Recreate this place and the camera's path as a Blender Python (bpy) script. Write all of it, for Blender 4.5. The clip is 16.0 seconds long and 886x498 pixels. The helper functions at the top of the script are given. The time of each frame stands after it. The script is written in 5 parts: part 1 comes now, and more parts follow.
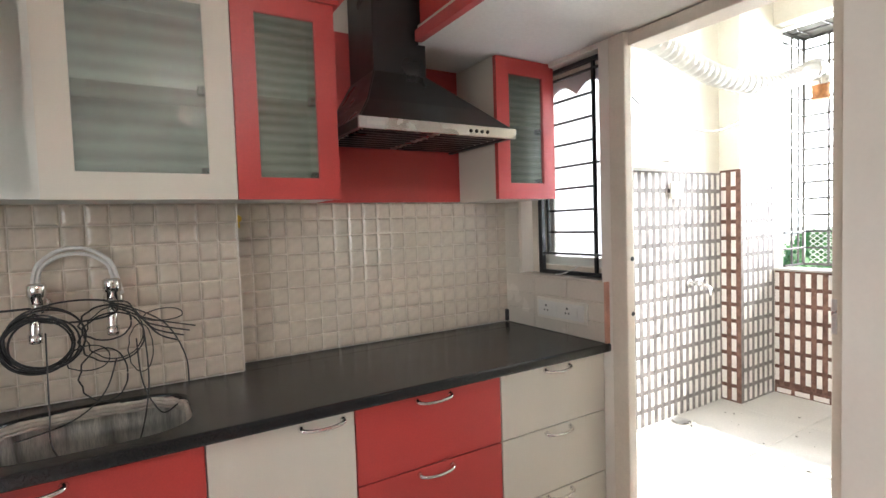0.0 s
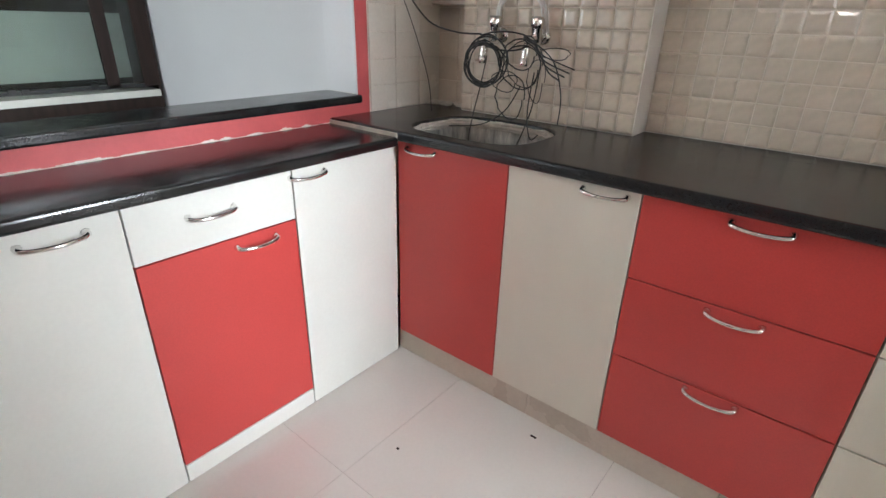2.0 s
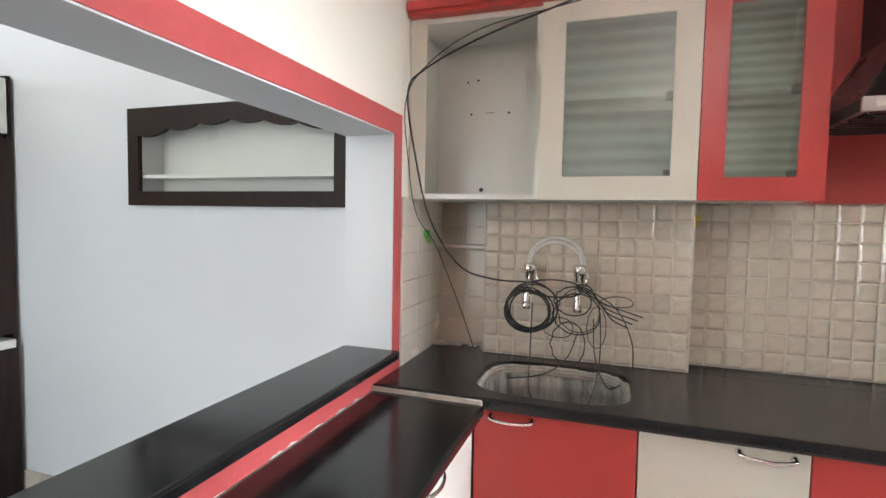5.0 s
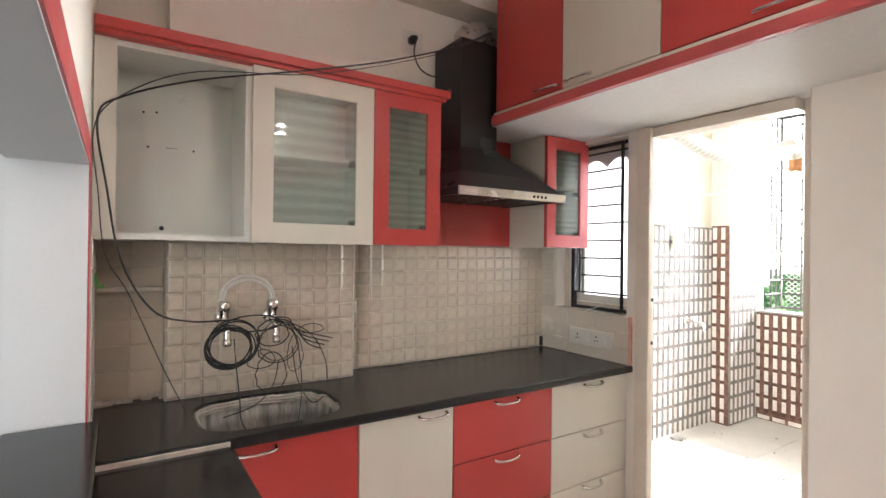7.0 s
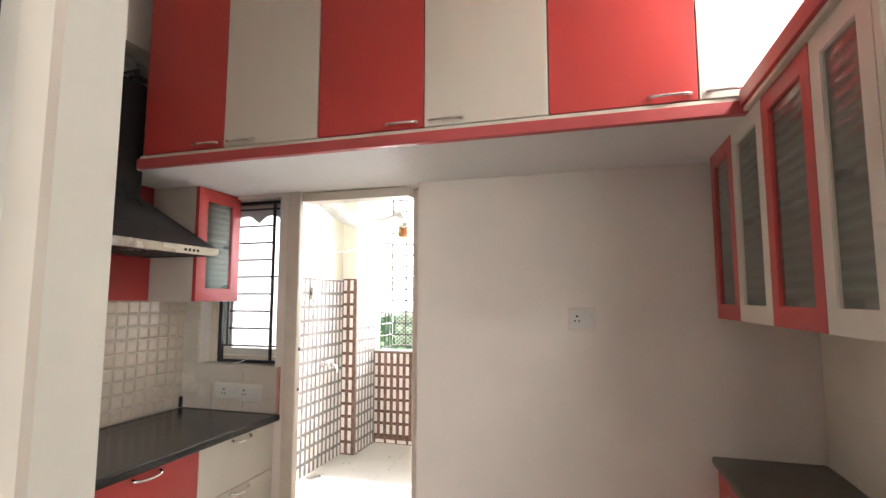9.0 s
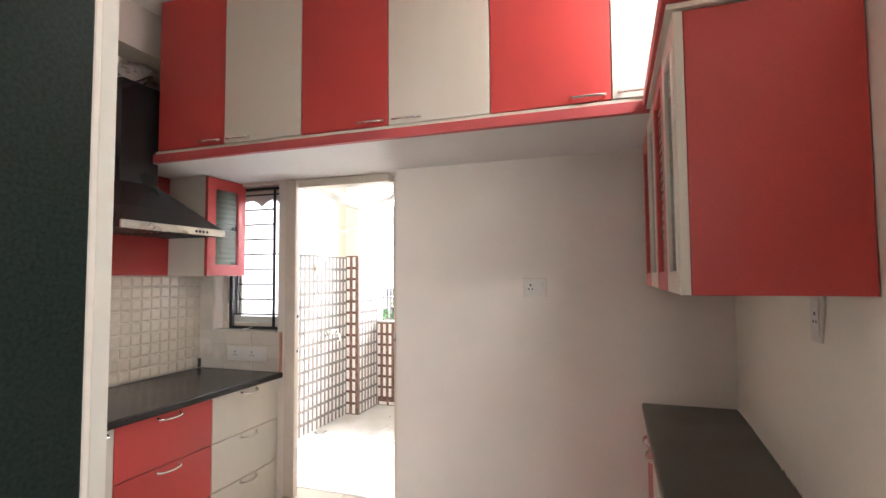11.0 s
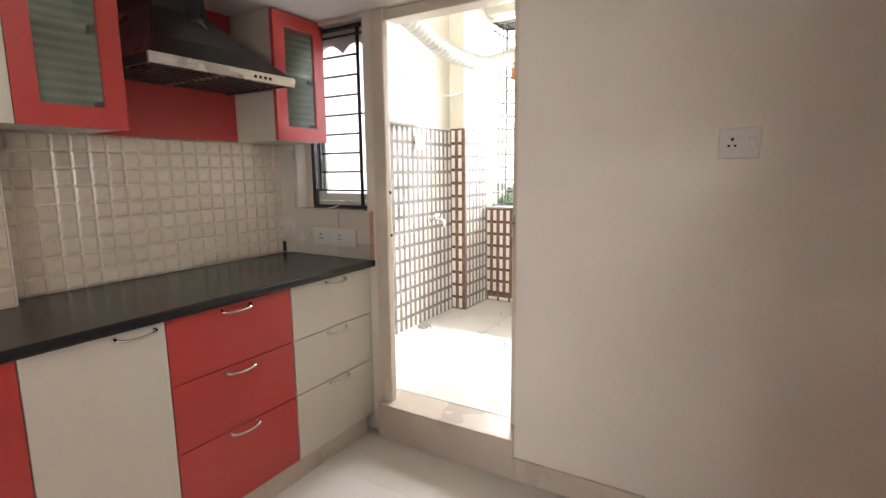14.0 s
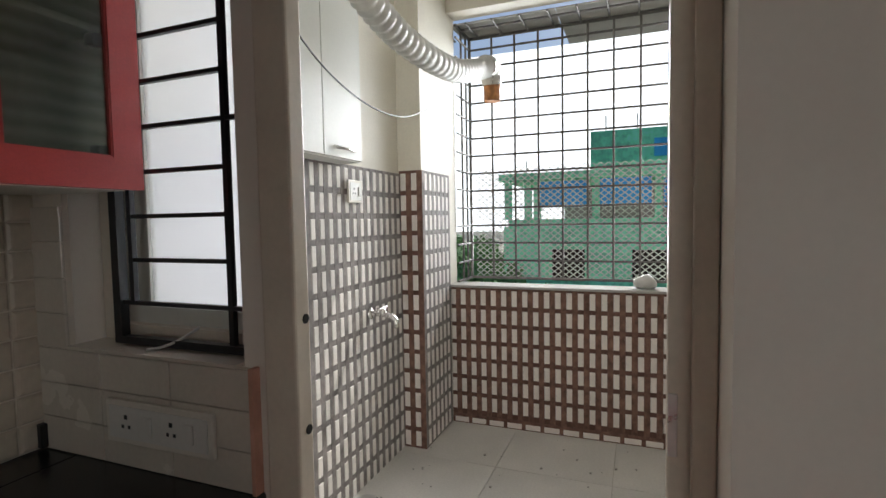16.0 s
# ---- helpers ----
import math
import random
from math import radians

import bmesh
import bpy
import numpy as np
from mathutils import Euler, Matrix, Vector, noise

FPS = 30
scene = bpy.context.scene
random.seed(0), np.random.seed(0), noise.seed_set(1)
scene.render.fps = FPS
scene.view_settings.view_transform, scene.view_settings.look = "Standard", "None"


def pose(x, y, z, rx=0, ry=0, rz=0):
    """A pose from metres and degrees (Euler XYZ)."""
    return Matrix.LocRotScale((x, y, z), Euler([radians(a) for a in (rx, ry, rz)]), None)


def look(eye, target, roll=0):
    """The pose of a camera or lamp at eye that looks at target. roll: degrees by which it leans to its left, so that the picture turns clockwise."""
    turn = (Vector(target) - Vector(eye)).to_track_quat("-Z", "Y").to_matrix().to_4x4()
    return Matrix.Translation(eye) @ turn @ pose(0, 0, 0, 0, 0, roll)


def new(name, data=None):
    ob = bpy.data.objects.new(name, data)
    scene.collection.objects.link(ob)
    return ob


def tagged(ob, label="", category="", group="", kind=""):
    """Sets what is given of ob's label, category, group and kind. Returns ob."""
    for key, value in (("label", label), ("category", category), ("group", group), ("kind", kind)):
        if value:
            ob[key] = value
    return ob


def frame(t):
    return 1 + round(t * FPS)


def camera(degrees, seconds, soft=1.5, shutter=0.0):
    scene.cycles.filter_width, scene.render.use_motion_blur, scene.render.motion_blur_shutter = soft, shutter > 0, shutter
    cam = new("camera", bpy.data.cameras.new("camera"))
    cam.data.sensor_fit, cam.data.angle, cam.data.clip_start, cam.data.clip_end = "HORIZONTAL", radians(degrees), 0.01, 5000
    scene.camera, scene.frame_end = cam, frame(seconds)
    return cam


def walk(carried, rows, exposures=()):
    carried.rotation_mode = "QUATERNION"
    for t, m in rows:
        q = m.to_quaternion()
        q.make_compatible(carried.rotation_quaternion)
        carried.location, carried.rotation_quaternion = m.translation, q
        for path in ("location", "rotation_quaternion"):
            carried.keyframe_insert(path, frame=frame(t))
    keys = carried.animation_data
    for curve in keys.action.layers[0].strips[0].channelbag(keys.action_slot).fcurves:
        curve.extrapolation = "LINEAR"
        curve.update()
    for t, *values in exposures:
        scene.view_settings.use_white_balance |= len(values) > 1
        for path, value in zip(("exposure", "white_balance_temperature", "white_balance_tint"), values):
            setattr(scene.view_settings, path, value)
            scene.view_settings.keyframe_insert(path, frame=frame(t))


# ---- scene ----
cam = camera(82.9, 16.0)
METRES, EYE, TILT, LEAN, TURN = 8.0, 1.5, 0.0, 0.0, -30.7
PATH = [
    (0, (-0.05, 0.478, 1.374), (0.985, 2.186, 1.278), -1.9),
    (0.5, (0.217, 0.674, 1.317), (0.934, 2.499, 0.922), -0.5),
    (1, (0.474, 0.772, 1.291), (0.552, 2.653, 0.616), 0.8),
    (1.5, (0.653, 0.692, 1.25), (0.077, 2.412, 0.409), 2.8),
    (2, (0.813, 0.599, 1.232), (-0.33, 2.014, 0.401), 1.5),
    (2.4, (0.864, 0.536, 1.251), (-0.56, 1.695, 0.458), -0.0),
    (2.5, (0.87, 0.526, 1.255), (-0.585, 1.673, 0.502), 1.1),
    (3, (0.883, 0.506, 1.315), (-0.762, 1.545, 0.848), -0.1),
    (3.2, (0.862, 0.489, 1.348), (-0.807, 1.537, 1.008), -0.7),
    (5.3, (-0.167, 0.41, 1.397), (-0.53, 2.374, 1.296), 1.0),
    (5.5, (-0.251, 0.397, 1.397), (-0.425, 2.388, 1.305), 0.7),
    (6, (-0.429, 0.394, 1.401), (-0.103, 2.366, 1.328), 0.7),
    (6.5, (-0.557, 0.306, 1.429), (0.204, 2.155, 1.391), 0.2),
    (7, (-0.637, 0.244, 1.446), (0.457, 1.918, 1.454), 0.7),
    (7.5, (-0.675, 0.223, 1.449), (0.692, 1.68, 1.523), 1.1),
    (8, (-0.713, 0.241, 1.463), (0.953, 1.343, 1.57), 0.5),
    (8.5, (-0.77, 0.248, 1.481), (1.093, 0.96, 1.633), 0.5),
    (8.7, (-0.791, 0.247, 1.486), (1.119, 0.808, 1.684), 0.1),
    (10.8, (-1.022, -0.055, 1.447), (0.87, 0.561, 1.651), -0.1),
    (11, (-1.066, -0.098, 1.457), (0.824, 0.546, 1.567), -0.4),
    (11.5, (-1.154, -0.189, 1.392), (0.712, 0.527, 1.313), 0.3),
    (12, (-1.202, -0.234, 1.348), (0.632, 0.511, 1.059), 0.9),
    (12.5, (-1.116, -0.193, 1.301), (0.65, 0.602, 0.802), -0.1),
    (13, (-0.913, -0.086, 1.294), (0.806, 0.807, 0.795), -0.6),
    (13.5, (-0.688, 0.088, 1.299), (1.026, 1.043, 0.913), -0.3),
    (14, (-0.425, 0.254, 1.32), (1.271, 1.269, 1.016), -0.6),
    (14.5, (-0.104, 0.404, 1.353), (1.564, 1.478, 1.104), 0.2),
    (15, (0.204, 0.656, 1.348), (1.934, 1.632, 1.107), 0.0),
    (15.5, (0.520, 0.888, 1.358), (2.288, 1.804, 1.163), -1.1),
    (16, (0.760, 1.138, 1.399), (2.620, 1.864, 1.284), -1.0),
]
EXPOSURES = [(0.0, 1.2, 6250, 9), (0.5, 1.4, 6200, 9), (1.0, 1.5, 6200, 10), (1.5, 1.3, 6000, 8), (3.0, 1.1, 6250, 9), (5.5, 1.55, 6250, 9), (6.5, 1.5, 6450, 10), (7.0, 1.35, 6500, 11), (7.5, 1.1, 6600, 11), (8.0, 0.8, 6700, 11), (8.5, 1.0, 6650, 11), (11.0, 1.3, 6450, 13), (12.5, 1.4, 6450, 12), (13.0, 1.35, 6500, 12), (13.5, 1.3, 6600, 12), (14.0, 0.93, 6700, 11), (14.5, 0.53, 6700, 11), (15.0, 0.03, 6600, 11), (15.5, -0.45, 6500, 10), (16.0, -0.75, 6400, 9)]
walk(cam, [(t, look(eye, target, roll)) for t, eye, target, roll in PATH], EXPOSURES)

# ---- light ----
SUN_DIR = Vector((-1.0, 0.36, -0.93))
world = bpy.data.worlds.new("sky_world")
scene.world = world
world.use_nodes = True
wn, wl = world.node_tree.nodes, world.node_tree.links
wn.clear()
sky = wn.new("ShaderNodeTexSky")
sky.sky_type = "NISHITA"
sky.sun_disc = False
sky.sun_elevation = math.atan2(0.93, math.hypot(1.0, 0.36))
sky.sun_rotation = math.atan2(1.0, -0.36)
bg = wn.new("ShaderNodeBackground")
bg.inputs["Strength"].default_value = 0.15
wo = wn.new("ShaderNodeOutputWorld")
wl.new(sky.outputs[0], bg.inputs[0])
wl.new(bg.outputs[0], wo.inputs[0])

sun_data = bpy.data.lights.new("sun", "SUN")
sun_data.energy, sun_data.angle, sun_data.color = 5.0, radians(0.3), (1.0, 0.97, 0.92)
sun = new("sun", sun_data)
sun.matrix_world = look((30, -11, 28), Vector((30, -11, 28)) + SUN_DIR)


def window_light(name, eye, target, sx, sy, watts, colour):
    d = bpy.data.lights.new(name, "AREA")
    d.shape, d.size, d.size_y, d.energy, d.color = "RECTANGLE", sx, sy, watts, colour
    ob = new(name, d)
    ob.matrix_world = look(eye, target)
    return ob


window_light("utility_window_skylight", (3.98, 1.55, 1.8), (0, 1.4, 1.35), 1.2, 1.4, 62, (0.95, 0.97, 1.0)).data.spread = radians(110)
window_light("kitchen_window_skylight", (1.68, 2.07, 1.58), (0.0, 2.07, 1.58), 0.52, 0.92, 1.6, (0.93, 0.97, 1.0))
# Two fill lamps added in the living room, where no window is seen.
window_light("living_fill_south", (-1.9, -3.0, 1.5), (-1.7, 2, 1.2), 1.9, 1.9, 25, (0.96, 0.98, 0.97))
window_light("living_fill_west", (-5.2, -1.95, 1.55), (0, 0.0, 1.2), 1.5, 1.9, 62, (0.96, 0.98, 0.97))
bulb_data = bpy.data.lights.new("kitchen_bulb_light", "POINT")
bulb_data.energy, bulb_data.shadow_soft_size, bulb_data.color = 7.0, 0.03, (0.98, 0.98, 1.0)
new("kitchen_bulb_light", bulb_data).location = (0.51, -0.40, 2.42)
far_bulb_data = bpy.data.lights.new("living_bulb_light", "POINT")
far_bulb_data.energy, far_bulb_data.shadow_soft_size, far_bulb_data.color = 5, 0.03, (1.0, 0.97, 0.92)
new("living_bulb_light", far_bulb_data).location = (-5.05, -0.41, 1.99)


# ---- materials ----
def mat(name, base, rough=0.5, metal=0.0, vary=0.06, scale=6.0, bump=0.0, bump_scale=60.0, fine=0.03, fine_scale=90.0,
        spec=0.5, coat=0.0, island=0.0, stretch=None, trans=0.0, rvary=0.08):
    """Painted, plastered or polished surface: two scales of colour variation, roughness variation and fine relief."""
    m = bpy.data.materials.new(name)
    m.use_nodes = True
    n, l = m.node_tree.nodes, m.node_tree.links
    p = n["Principled BSDF"]
    tc = n.new("ShaderNodeTexCoord")
    src = tc.outputs["Object"]
    if stretch:
        mp = n.new("ShaderNodeMapping")
        mp.inputs["Scale"].default_value = stretch
        l.new(src, mp.inputs[0])
        src = mp.outputs[0]
    n1, n2 = n.new("ShaderNodeTexNoise"), n.new("ShaderNodeTexNoise")
    n1.inputs["Scale"].default_value, n1.inputs["Detail"].default_value = scale, 5
    n2.inputs["Scale"].default_value, n2.inputs["Detail"].default_value = fine_scale, 3
    l.new(src, n1.inputs["Vector"])
    l.new(src, n2.inputs["Vector"])
    val = None
    for tex, amount in ((n1, vary), (n2, fine)):
        mr = n.new("ShaderNodeMapRange")
        mr.inputs["From Min"].default_value, mr.inputs["From Max"].default_value = 0.3, 0.7
        mr.inputs["To Min"].default_value, mr.inputs["To Max"].default_value = 1 - amount, 1 + amount
        l.new(tex.outputs["Fac"], mr.inputs["Value"])
        if val is None:
            val = mr.outputs[0]
        else:
            mul = n.new("ShaderNodeMath")
            mul.operation = "MULTIPLY"
            l.new(val, mul.inputs[0])
            l.new(mr.outputs[0], mul.inputs[1])
            val = mul.outputs[0]
    if island:
        inf = n.new("ShaderNodeObjectInfo")
        mr = n.new("ShaderNodeMapRange")
        mr.inputs["To Min"].default_value, mr.inputs["To Max"].default_value = 1 - island, 1 + island
        l.new(inf.outputs["Random"], mr.inputs["Value"])
        mul = n.new("ShaderNodeMath")
        mul.operation = "MULTIPLY"
        l.new(val, mul.inputs[0])
        l.new(mr.outputs[0], mul.inputs[1])
        val = mul.outputs[0]
    mix = n.new("ShaderNodeVectorMath")
    mix.operation = "SCALE"
    mix.inputs[0].default_value = base
    l.new(val, mix.inputs["Scale"])
    l.new(mix.outputs[0], p.inputs["Base Color"])
    rr = n.new("ShaderNodeMapRange")
    rr.inputs["From Min"].default_value, rr.inputs["From Max"].default_value = 0.3, 0.7
    rr.inputs["To Min"].default_value, rr.inputs["To Max"].default_value = max(rough - rvary, 0.02), min(rough + rvary, 1)
    l.new(n1.outputs["Fac"], rr.inputs["Value"])
    l.new(rr.outputs[0], p.inputs["Roughness"])
    p.inputs["Metallic"].default_value = metal
    p.inputs["Specular IOR Level"].default_value = spec
    p.inputs["Coat Weight"].default_value = coat
    p.inputs["Transmission Weight"].default_value = trans
    if bump:
        n3 = n.new("ShaderNodeTexNoise")
        n3.inputs["Scale"].default_value, n3.inputs["Detail"].default_value = bump_scale, 4
        l.new(src, n3.inputs["Vector"])
        b = n.new("ShaderNodeBump")
        b.inputs["Strength"].default_value, b.inputs["Distance"].default_value = bump, 0.004
        l.new(n3.outputs["Fac"], b.inputs["Height"])
        l.new(b.outputs[0], p.inputs["Normal"])
    return m


M_WALL = mat("cream_wall_paint", (0.80, 0.74, 0.665), 0.55, vary=0.05, scale=2.2, bump=0.16, bump_scale=35, fine=0.012)
# Pale yellow, lightened to make up for weak light on the south wall.
M_YELLOWLIFT = mat("lifted_pale_yellow_paint", (0.84, 0.80, 0.70), 0.6, vary=0.03, scale=1.6, bump=0.12, bump_scale=35, fine=0.012)
M_GREYWALL = mat("cool_white_paint", (0.66, 0.66, 0.67), 0.55, vary=0.03, scale=1.4, bump=0.1, bump_scale=35, fine=0.012)
# White wall paint darkened to offset too much lamp light on the pier.
M_PIERDIM = mat("dimmed_pier_paint", (0.44, 0.45, 0.445), 0.6, vary=0.05, scale=2, bump=0.1, bump_scale=30)
M_CEIL = mat("white_ceiling_paint", (0.8, 0.78, 0.74), 0.7, vary=0.03, scale=2, bump=0.1, bump_scale=30)
M_UTWALL = mat("utility_cream_paint", (0.74, 0.70, 0.60), 0.6, vary=0.05, scale=2, bump=0.1, bump_scale=30)
M_RED = mat("red_laminate", (0.50, 0.055, 0.049), 0.38, vary=0.05, scale=3, bump=0.04, bump_scale=220, fine=0.05, fine_scale=240)
M_CREAM = mat("cream_laminate", (0.67, 0.63, 0.54), 0.4, vary=0.016, scale=3, bump=0.04, bump_scale=220, fine=0.012, fine_scale=240, stretch=(3, 3, 1))
M_WHITELAM = mat("white_laminate", (0.69, 0.69, 0.635), 0.35, vary=0.03, scale=3, fine=0.015)
M_REDPAINT = mat("red_brush_paint", (0.50, 0.085, 0.085), 0.45, vary=0.09, scale=9, bump=0.25, bump_scale=60)
M_GRANITE = mat("black_polished_granite", (0.012, 0.0125, 0.013), 0.17, vary=0.5, scale=9, fine=0.6, fine_scale=420, bump=0.02, bump_scale=300, rvary=0.05)
M_DULLGRANITE = mat("dusty_black_granite", (0.014, 0.0145, 0.0155), 0.23, vary=0.14, scale=3, fine=0.5, fine_scale=420, bump=0.04, bump_scale=300, rvary=0.035)
# Granite base lightened to olive: reflections painted in, plus dust on the worktop.
M_SHEENGRAN = mat("olive_sheen_black_granite", (0.085, 0.081, 0.064), 0.36, vary=0.25, scale=4, fine=0.4, fine_scale=380, rvary=0.1)
M_GREENGRAN = mat("dark_green_granite", (0.010, 0.015, 0.012), 0.3, vary=0.12, scale=3, fine=0.5, fine_scale=300, rvary=0.03, spec=0.25)
M_TILE = mat("beige_glazed_mosaic", (0.645, 0.56, 0.455), 0.15, vary=0.06, scale=3, fine=0.04, fine_scale=60, island=0.04, coat=0.3)
M_GROUT = mat("tile_grout", (0.70, 0.63, 0.54), 0.8, vary=0.12, scale=8, bump=0.2, bump_scale=150)
M_WTILE = mat("cream_wall_tile", (0.66, 0.60, 0.52), 0.22, vary=0.05, scale=5, island=0.03)
M_PINKEDGE = mat("bare_clay_tile_edge", (0.62, 0.33, 0.24), 0.7, vary=0.12, scale=20, bump=0.3)
M_FLOOR = mat("glossy_vitrified_tile", (0.63, 0.605, 0.56), 0.035, vary=0.05, scale=1.5, fine=0.015, island=0.012, coat=0.2, rvary=0.012)
# Darker tile copy that paints in the dimness of the living room floor.
M_DIMFLOOR = mat("dimmed_vitrified_tile", (0.34, 0.355, 0.36), 0.06, vary=0.05, scale=1.5, fine=0.015, island=0.012, rvary=0.015)
M_SKIRT = mat("beige_skirting_tile", (0.55, 0.48, 0.40), 0.3, vary=0.06, scale=4, island=0.04)
M_JOINT = mat("floor_joint", (0.50, 0.47, 0.42), 0.8)
M_STEEL = mat("brushed_steel", (0.62, 0.61, 0.59), 0.28, 1.0, vary=0.06, scale=10)
M_CHROME = mat("chrome", (0.78, 0.77, 0.75), 0.1, 1.0, vary=0.04, scale=10, rvary=0.04)
M_SINK = mat("stained_sink_steel", (0.50, 0.48, 0.43), 0.42, 0.25, vary=0.6, scale=9, fine=0.2, stretch=(4, 4, 0.5))
M_HOOD = mat("black_enamel", (0.017, 0.016, 0.016), 0.33, vary=0.2, scale=5, fine=0.1, bump=0.02)
M_BLACK = mat("black_plastic", (0.012, 0.012, 0.012), 0.4, vary=0.2)
M_IRON = mat("black_painted_iron", (0.015, 0.015, 0.016), 0.4, vary=0.3, scale=20)
M_WIRE = mat("weathered_wire", (0.14, 0.13, 0.12), 0.6, 0.4, vary=0.3, scale=15)
M_WHITEPL = mat("white_plastic", (0.70, 0.68, 0.64), 0.35, vary=0.03)
M_FRAME = mat("cream_enamel_frame", (0.70, 0.62, 0.52), 0.38, vary=0.06, scale=7, bump=0.08, bump_scale=25)
M_WENGE = mat("dark_wenge_veneer", (0.024, 0.014, 0.011), 0.5, spec=0.2, vary=0.25, scale=4, stretch=(8, 8, 1))
M_BROWNT = mat("brown_weave_tile", (0.15, 0.083, 0.066), 0.6, vary=0.25, scale=14, fine=0.1, spec=0.15)
# Brown band with sky glare painted in as grey.
M_GLAREB = mat("brown_glare_band", (0.25, 0.225, 0.215), 0.65, vary=0.3, scale=18, fine=0.12, spec=0.1)
M_BROWNS = mat("mottled_brown_band", (0.20, 0.115, 0.088), 0.6, vary=0.35, scale=22, fine=0.15, spec=0.15)
M_WHITET = mat("white_weave_tile", (0.82, 0.775, 0.735), 0.65, vary=0.06, scale=12, spec=0.1)
M_UTFLOOR = mat("matt_grey_floor_tile", (0.68, 0.66, 0.62), 0.45, vary=0.08, scale=3, fine=0.05, island=0.03)
M_DUCT = mat("flexible_pvc_duct", (0.62, 0.61, 0.57), 0.35, 0.3, vary=0.1, scale=8)
M_FOIL = mat("aluminium_foil_duct", (0.55, 0.53, 0.49), 0.3, 0.85, vary=0.15, scale=20, bump=0.8, bump_scale=40)
M_GREEN = mat("green_shade_net", (0.30, 0.92, 0.56), 0.8, vary=0.25, scale=0.5, fine=0.2, fine_scale=4)
M_BLUE = mat("blue_tarpaulin", (0.08, 0.55, 0.97), 0.6, vary=0.15, scale=0.6)
M_CONC = mat("raw_concrete", (0.42, 0.41, 0.38), 0.9, vary=0.15, scale=0.4)
M_LEAF = mat("tree_leaves", (0.12, 0.28, 0.075), 0.7, vary=0.4, scale=0.8, fine=0.3, fine_scale=5)
M_GROUND = mat("dry_ground", (0.42, 0.39, 0.31), 0.95, vary=0.3, scale=0.05)
M_NET = mat("pale_bird_net", (0.80, 0.86, 0.78), 0.6)
M_PLATE = mat("cream_switch_plate", (0.72, 0.67, 0.59), 0.45, vary=0.05)
M_CLIP = mat("green_plastic_hook", (0.12, 0.5, 0.08), 0.4)
M_YHOOK = mat("yellow_plastic_hook", (0.72, 0.48, 0.06), 0.4)
M_RUST = mat("rusty_filter", (0.45, 0.2, 0.08), 0.8, vary=0.4, scale=40)
M_DUST = mat("cement_residue", (0.52, 0.47, 0.40), 0.9, vary=0.2, scale=30, bump=0.5, bump_scale=80)


def glass(name, tint, rough, wave=0.0, period=0.028, band=0.0):
    m = bpy.data.materials.new(name)
    m.use_nodes = True
    n, l = m.node_tree.nodes, m.node_tree.links
    p = n["Principled BSDF"]
    p.inputs["Base Color"].default_value = (*tint, 1)
    p.inputs["Roughness"].default_value = rough
    p.inputs["Transmission Weight"].default_value = 1.0
    p.inputs["IOR"].default_value = 1.45
    if wave:
        tc = n.new("ShaderNodeTexCoord")
        w = n.new("ShaderNodeTexWave")
        w.bands_direction = "Z"
        w.inputs["Scale"].default_value = 0.314 / period
        w.inputs["Distortion"].default_value = 0.6
        w.inputs["Detail Scale"].default_value = 2.0
        b = n.new("ShaderNodeBump")
        b.inputs["Strength"].default_value, b.inputs["Distance"].default_value = wave, 0.004
        l.new(tc.outputs["Object"], w.inputs["Vector"])
        l.new(w.outputs["Fac"], b.inputs["Height"])
        l.new(b.outputs[0], p.inputs["Normal"])
        # Darker tint bands paint in the stripes that ribs would refract.
        if band:
            nz = n.new("ShaderNodeTexNoise")
            nz.inputs["Scale"].default_value = 7.0
            l.new(tc.outputs["Object"], nz.inputs["Vector"])
            mul = n.new("ShaderNodeMath")
            mul.operation = "MULTIPLY"
            l.new(w.outputs["Fac"], mul.inputs[0])
            l.new(nz.outputs["Fac"], mul.inputs[1])
            mx = n.new("ShaderNodeMix")
            mx.data_type = "RGBA"
            mx.inputs["A"].default_value = (*tint, 1)
            mx.inputs["B"].default_value = (tint[0] * (1 - band), tint[1] * (1 - band), tint[2] * (1 - band), 1)
            l.new(mul.outputs[0], mx.inputs["Factor"])
            l.new(mx.outputs["Result"], p.inputs["Base Color"])
    return m


M_NICHE = mat("stained_niche_tile", (0.58, 0.49, 0.39), 0.2, vary=0.15, scale=4, island=0.06)
M_REEDED = glass("reeded_glass", (0.62, 0.69, 0.60), 0.1, 0.5, 0.03, 0.35)
M_PLAINGLASS = glass("frosted_cabinet_glass", (0.74, 0.80, 0.74), 0.03, 0.03, 0.045, 0.25)
M_REEDED.node_tree.nodes["Principled BSDF"].inputs["Transmission Weight"].default_value = 0.86
M_PLAINGLASS.node_tree.nodes["Principled BSDF"].inputs["Transmission Weight"].default_value = 0.82
M_FROST = glass("frosted_window_glass", (0.93, 0.93, 0.96), 0.55)
M_DISPLAY = glass("display_glass", (0.75, 0.85, 0.82), 0.01)
M_GLOW = bpy.data.materials.new("lit_bulb")
M_GLOW.use_nodes = True
M_GLOW.node_tree.nodes["Principled BSDF"].inputs["Emission Color"].default_value = (1, 0.95, 0.85, 1)
M_GLOW.node_tree.nodes["Principled BSDF"].inputs["Emission Strength"].default_value = 12

# ---- builders ----
ORIGIN = {}


def thing(name, at, label, category, group="", kind=""):
    e = new(name)
    e.location = at
    e.empty_display_size = 0.1
    ORIGIN[e.name] = Vector(at)
    return tagged(e, label, category, group, kind)


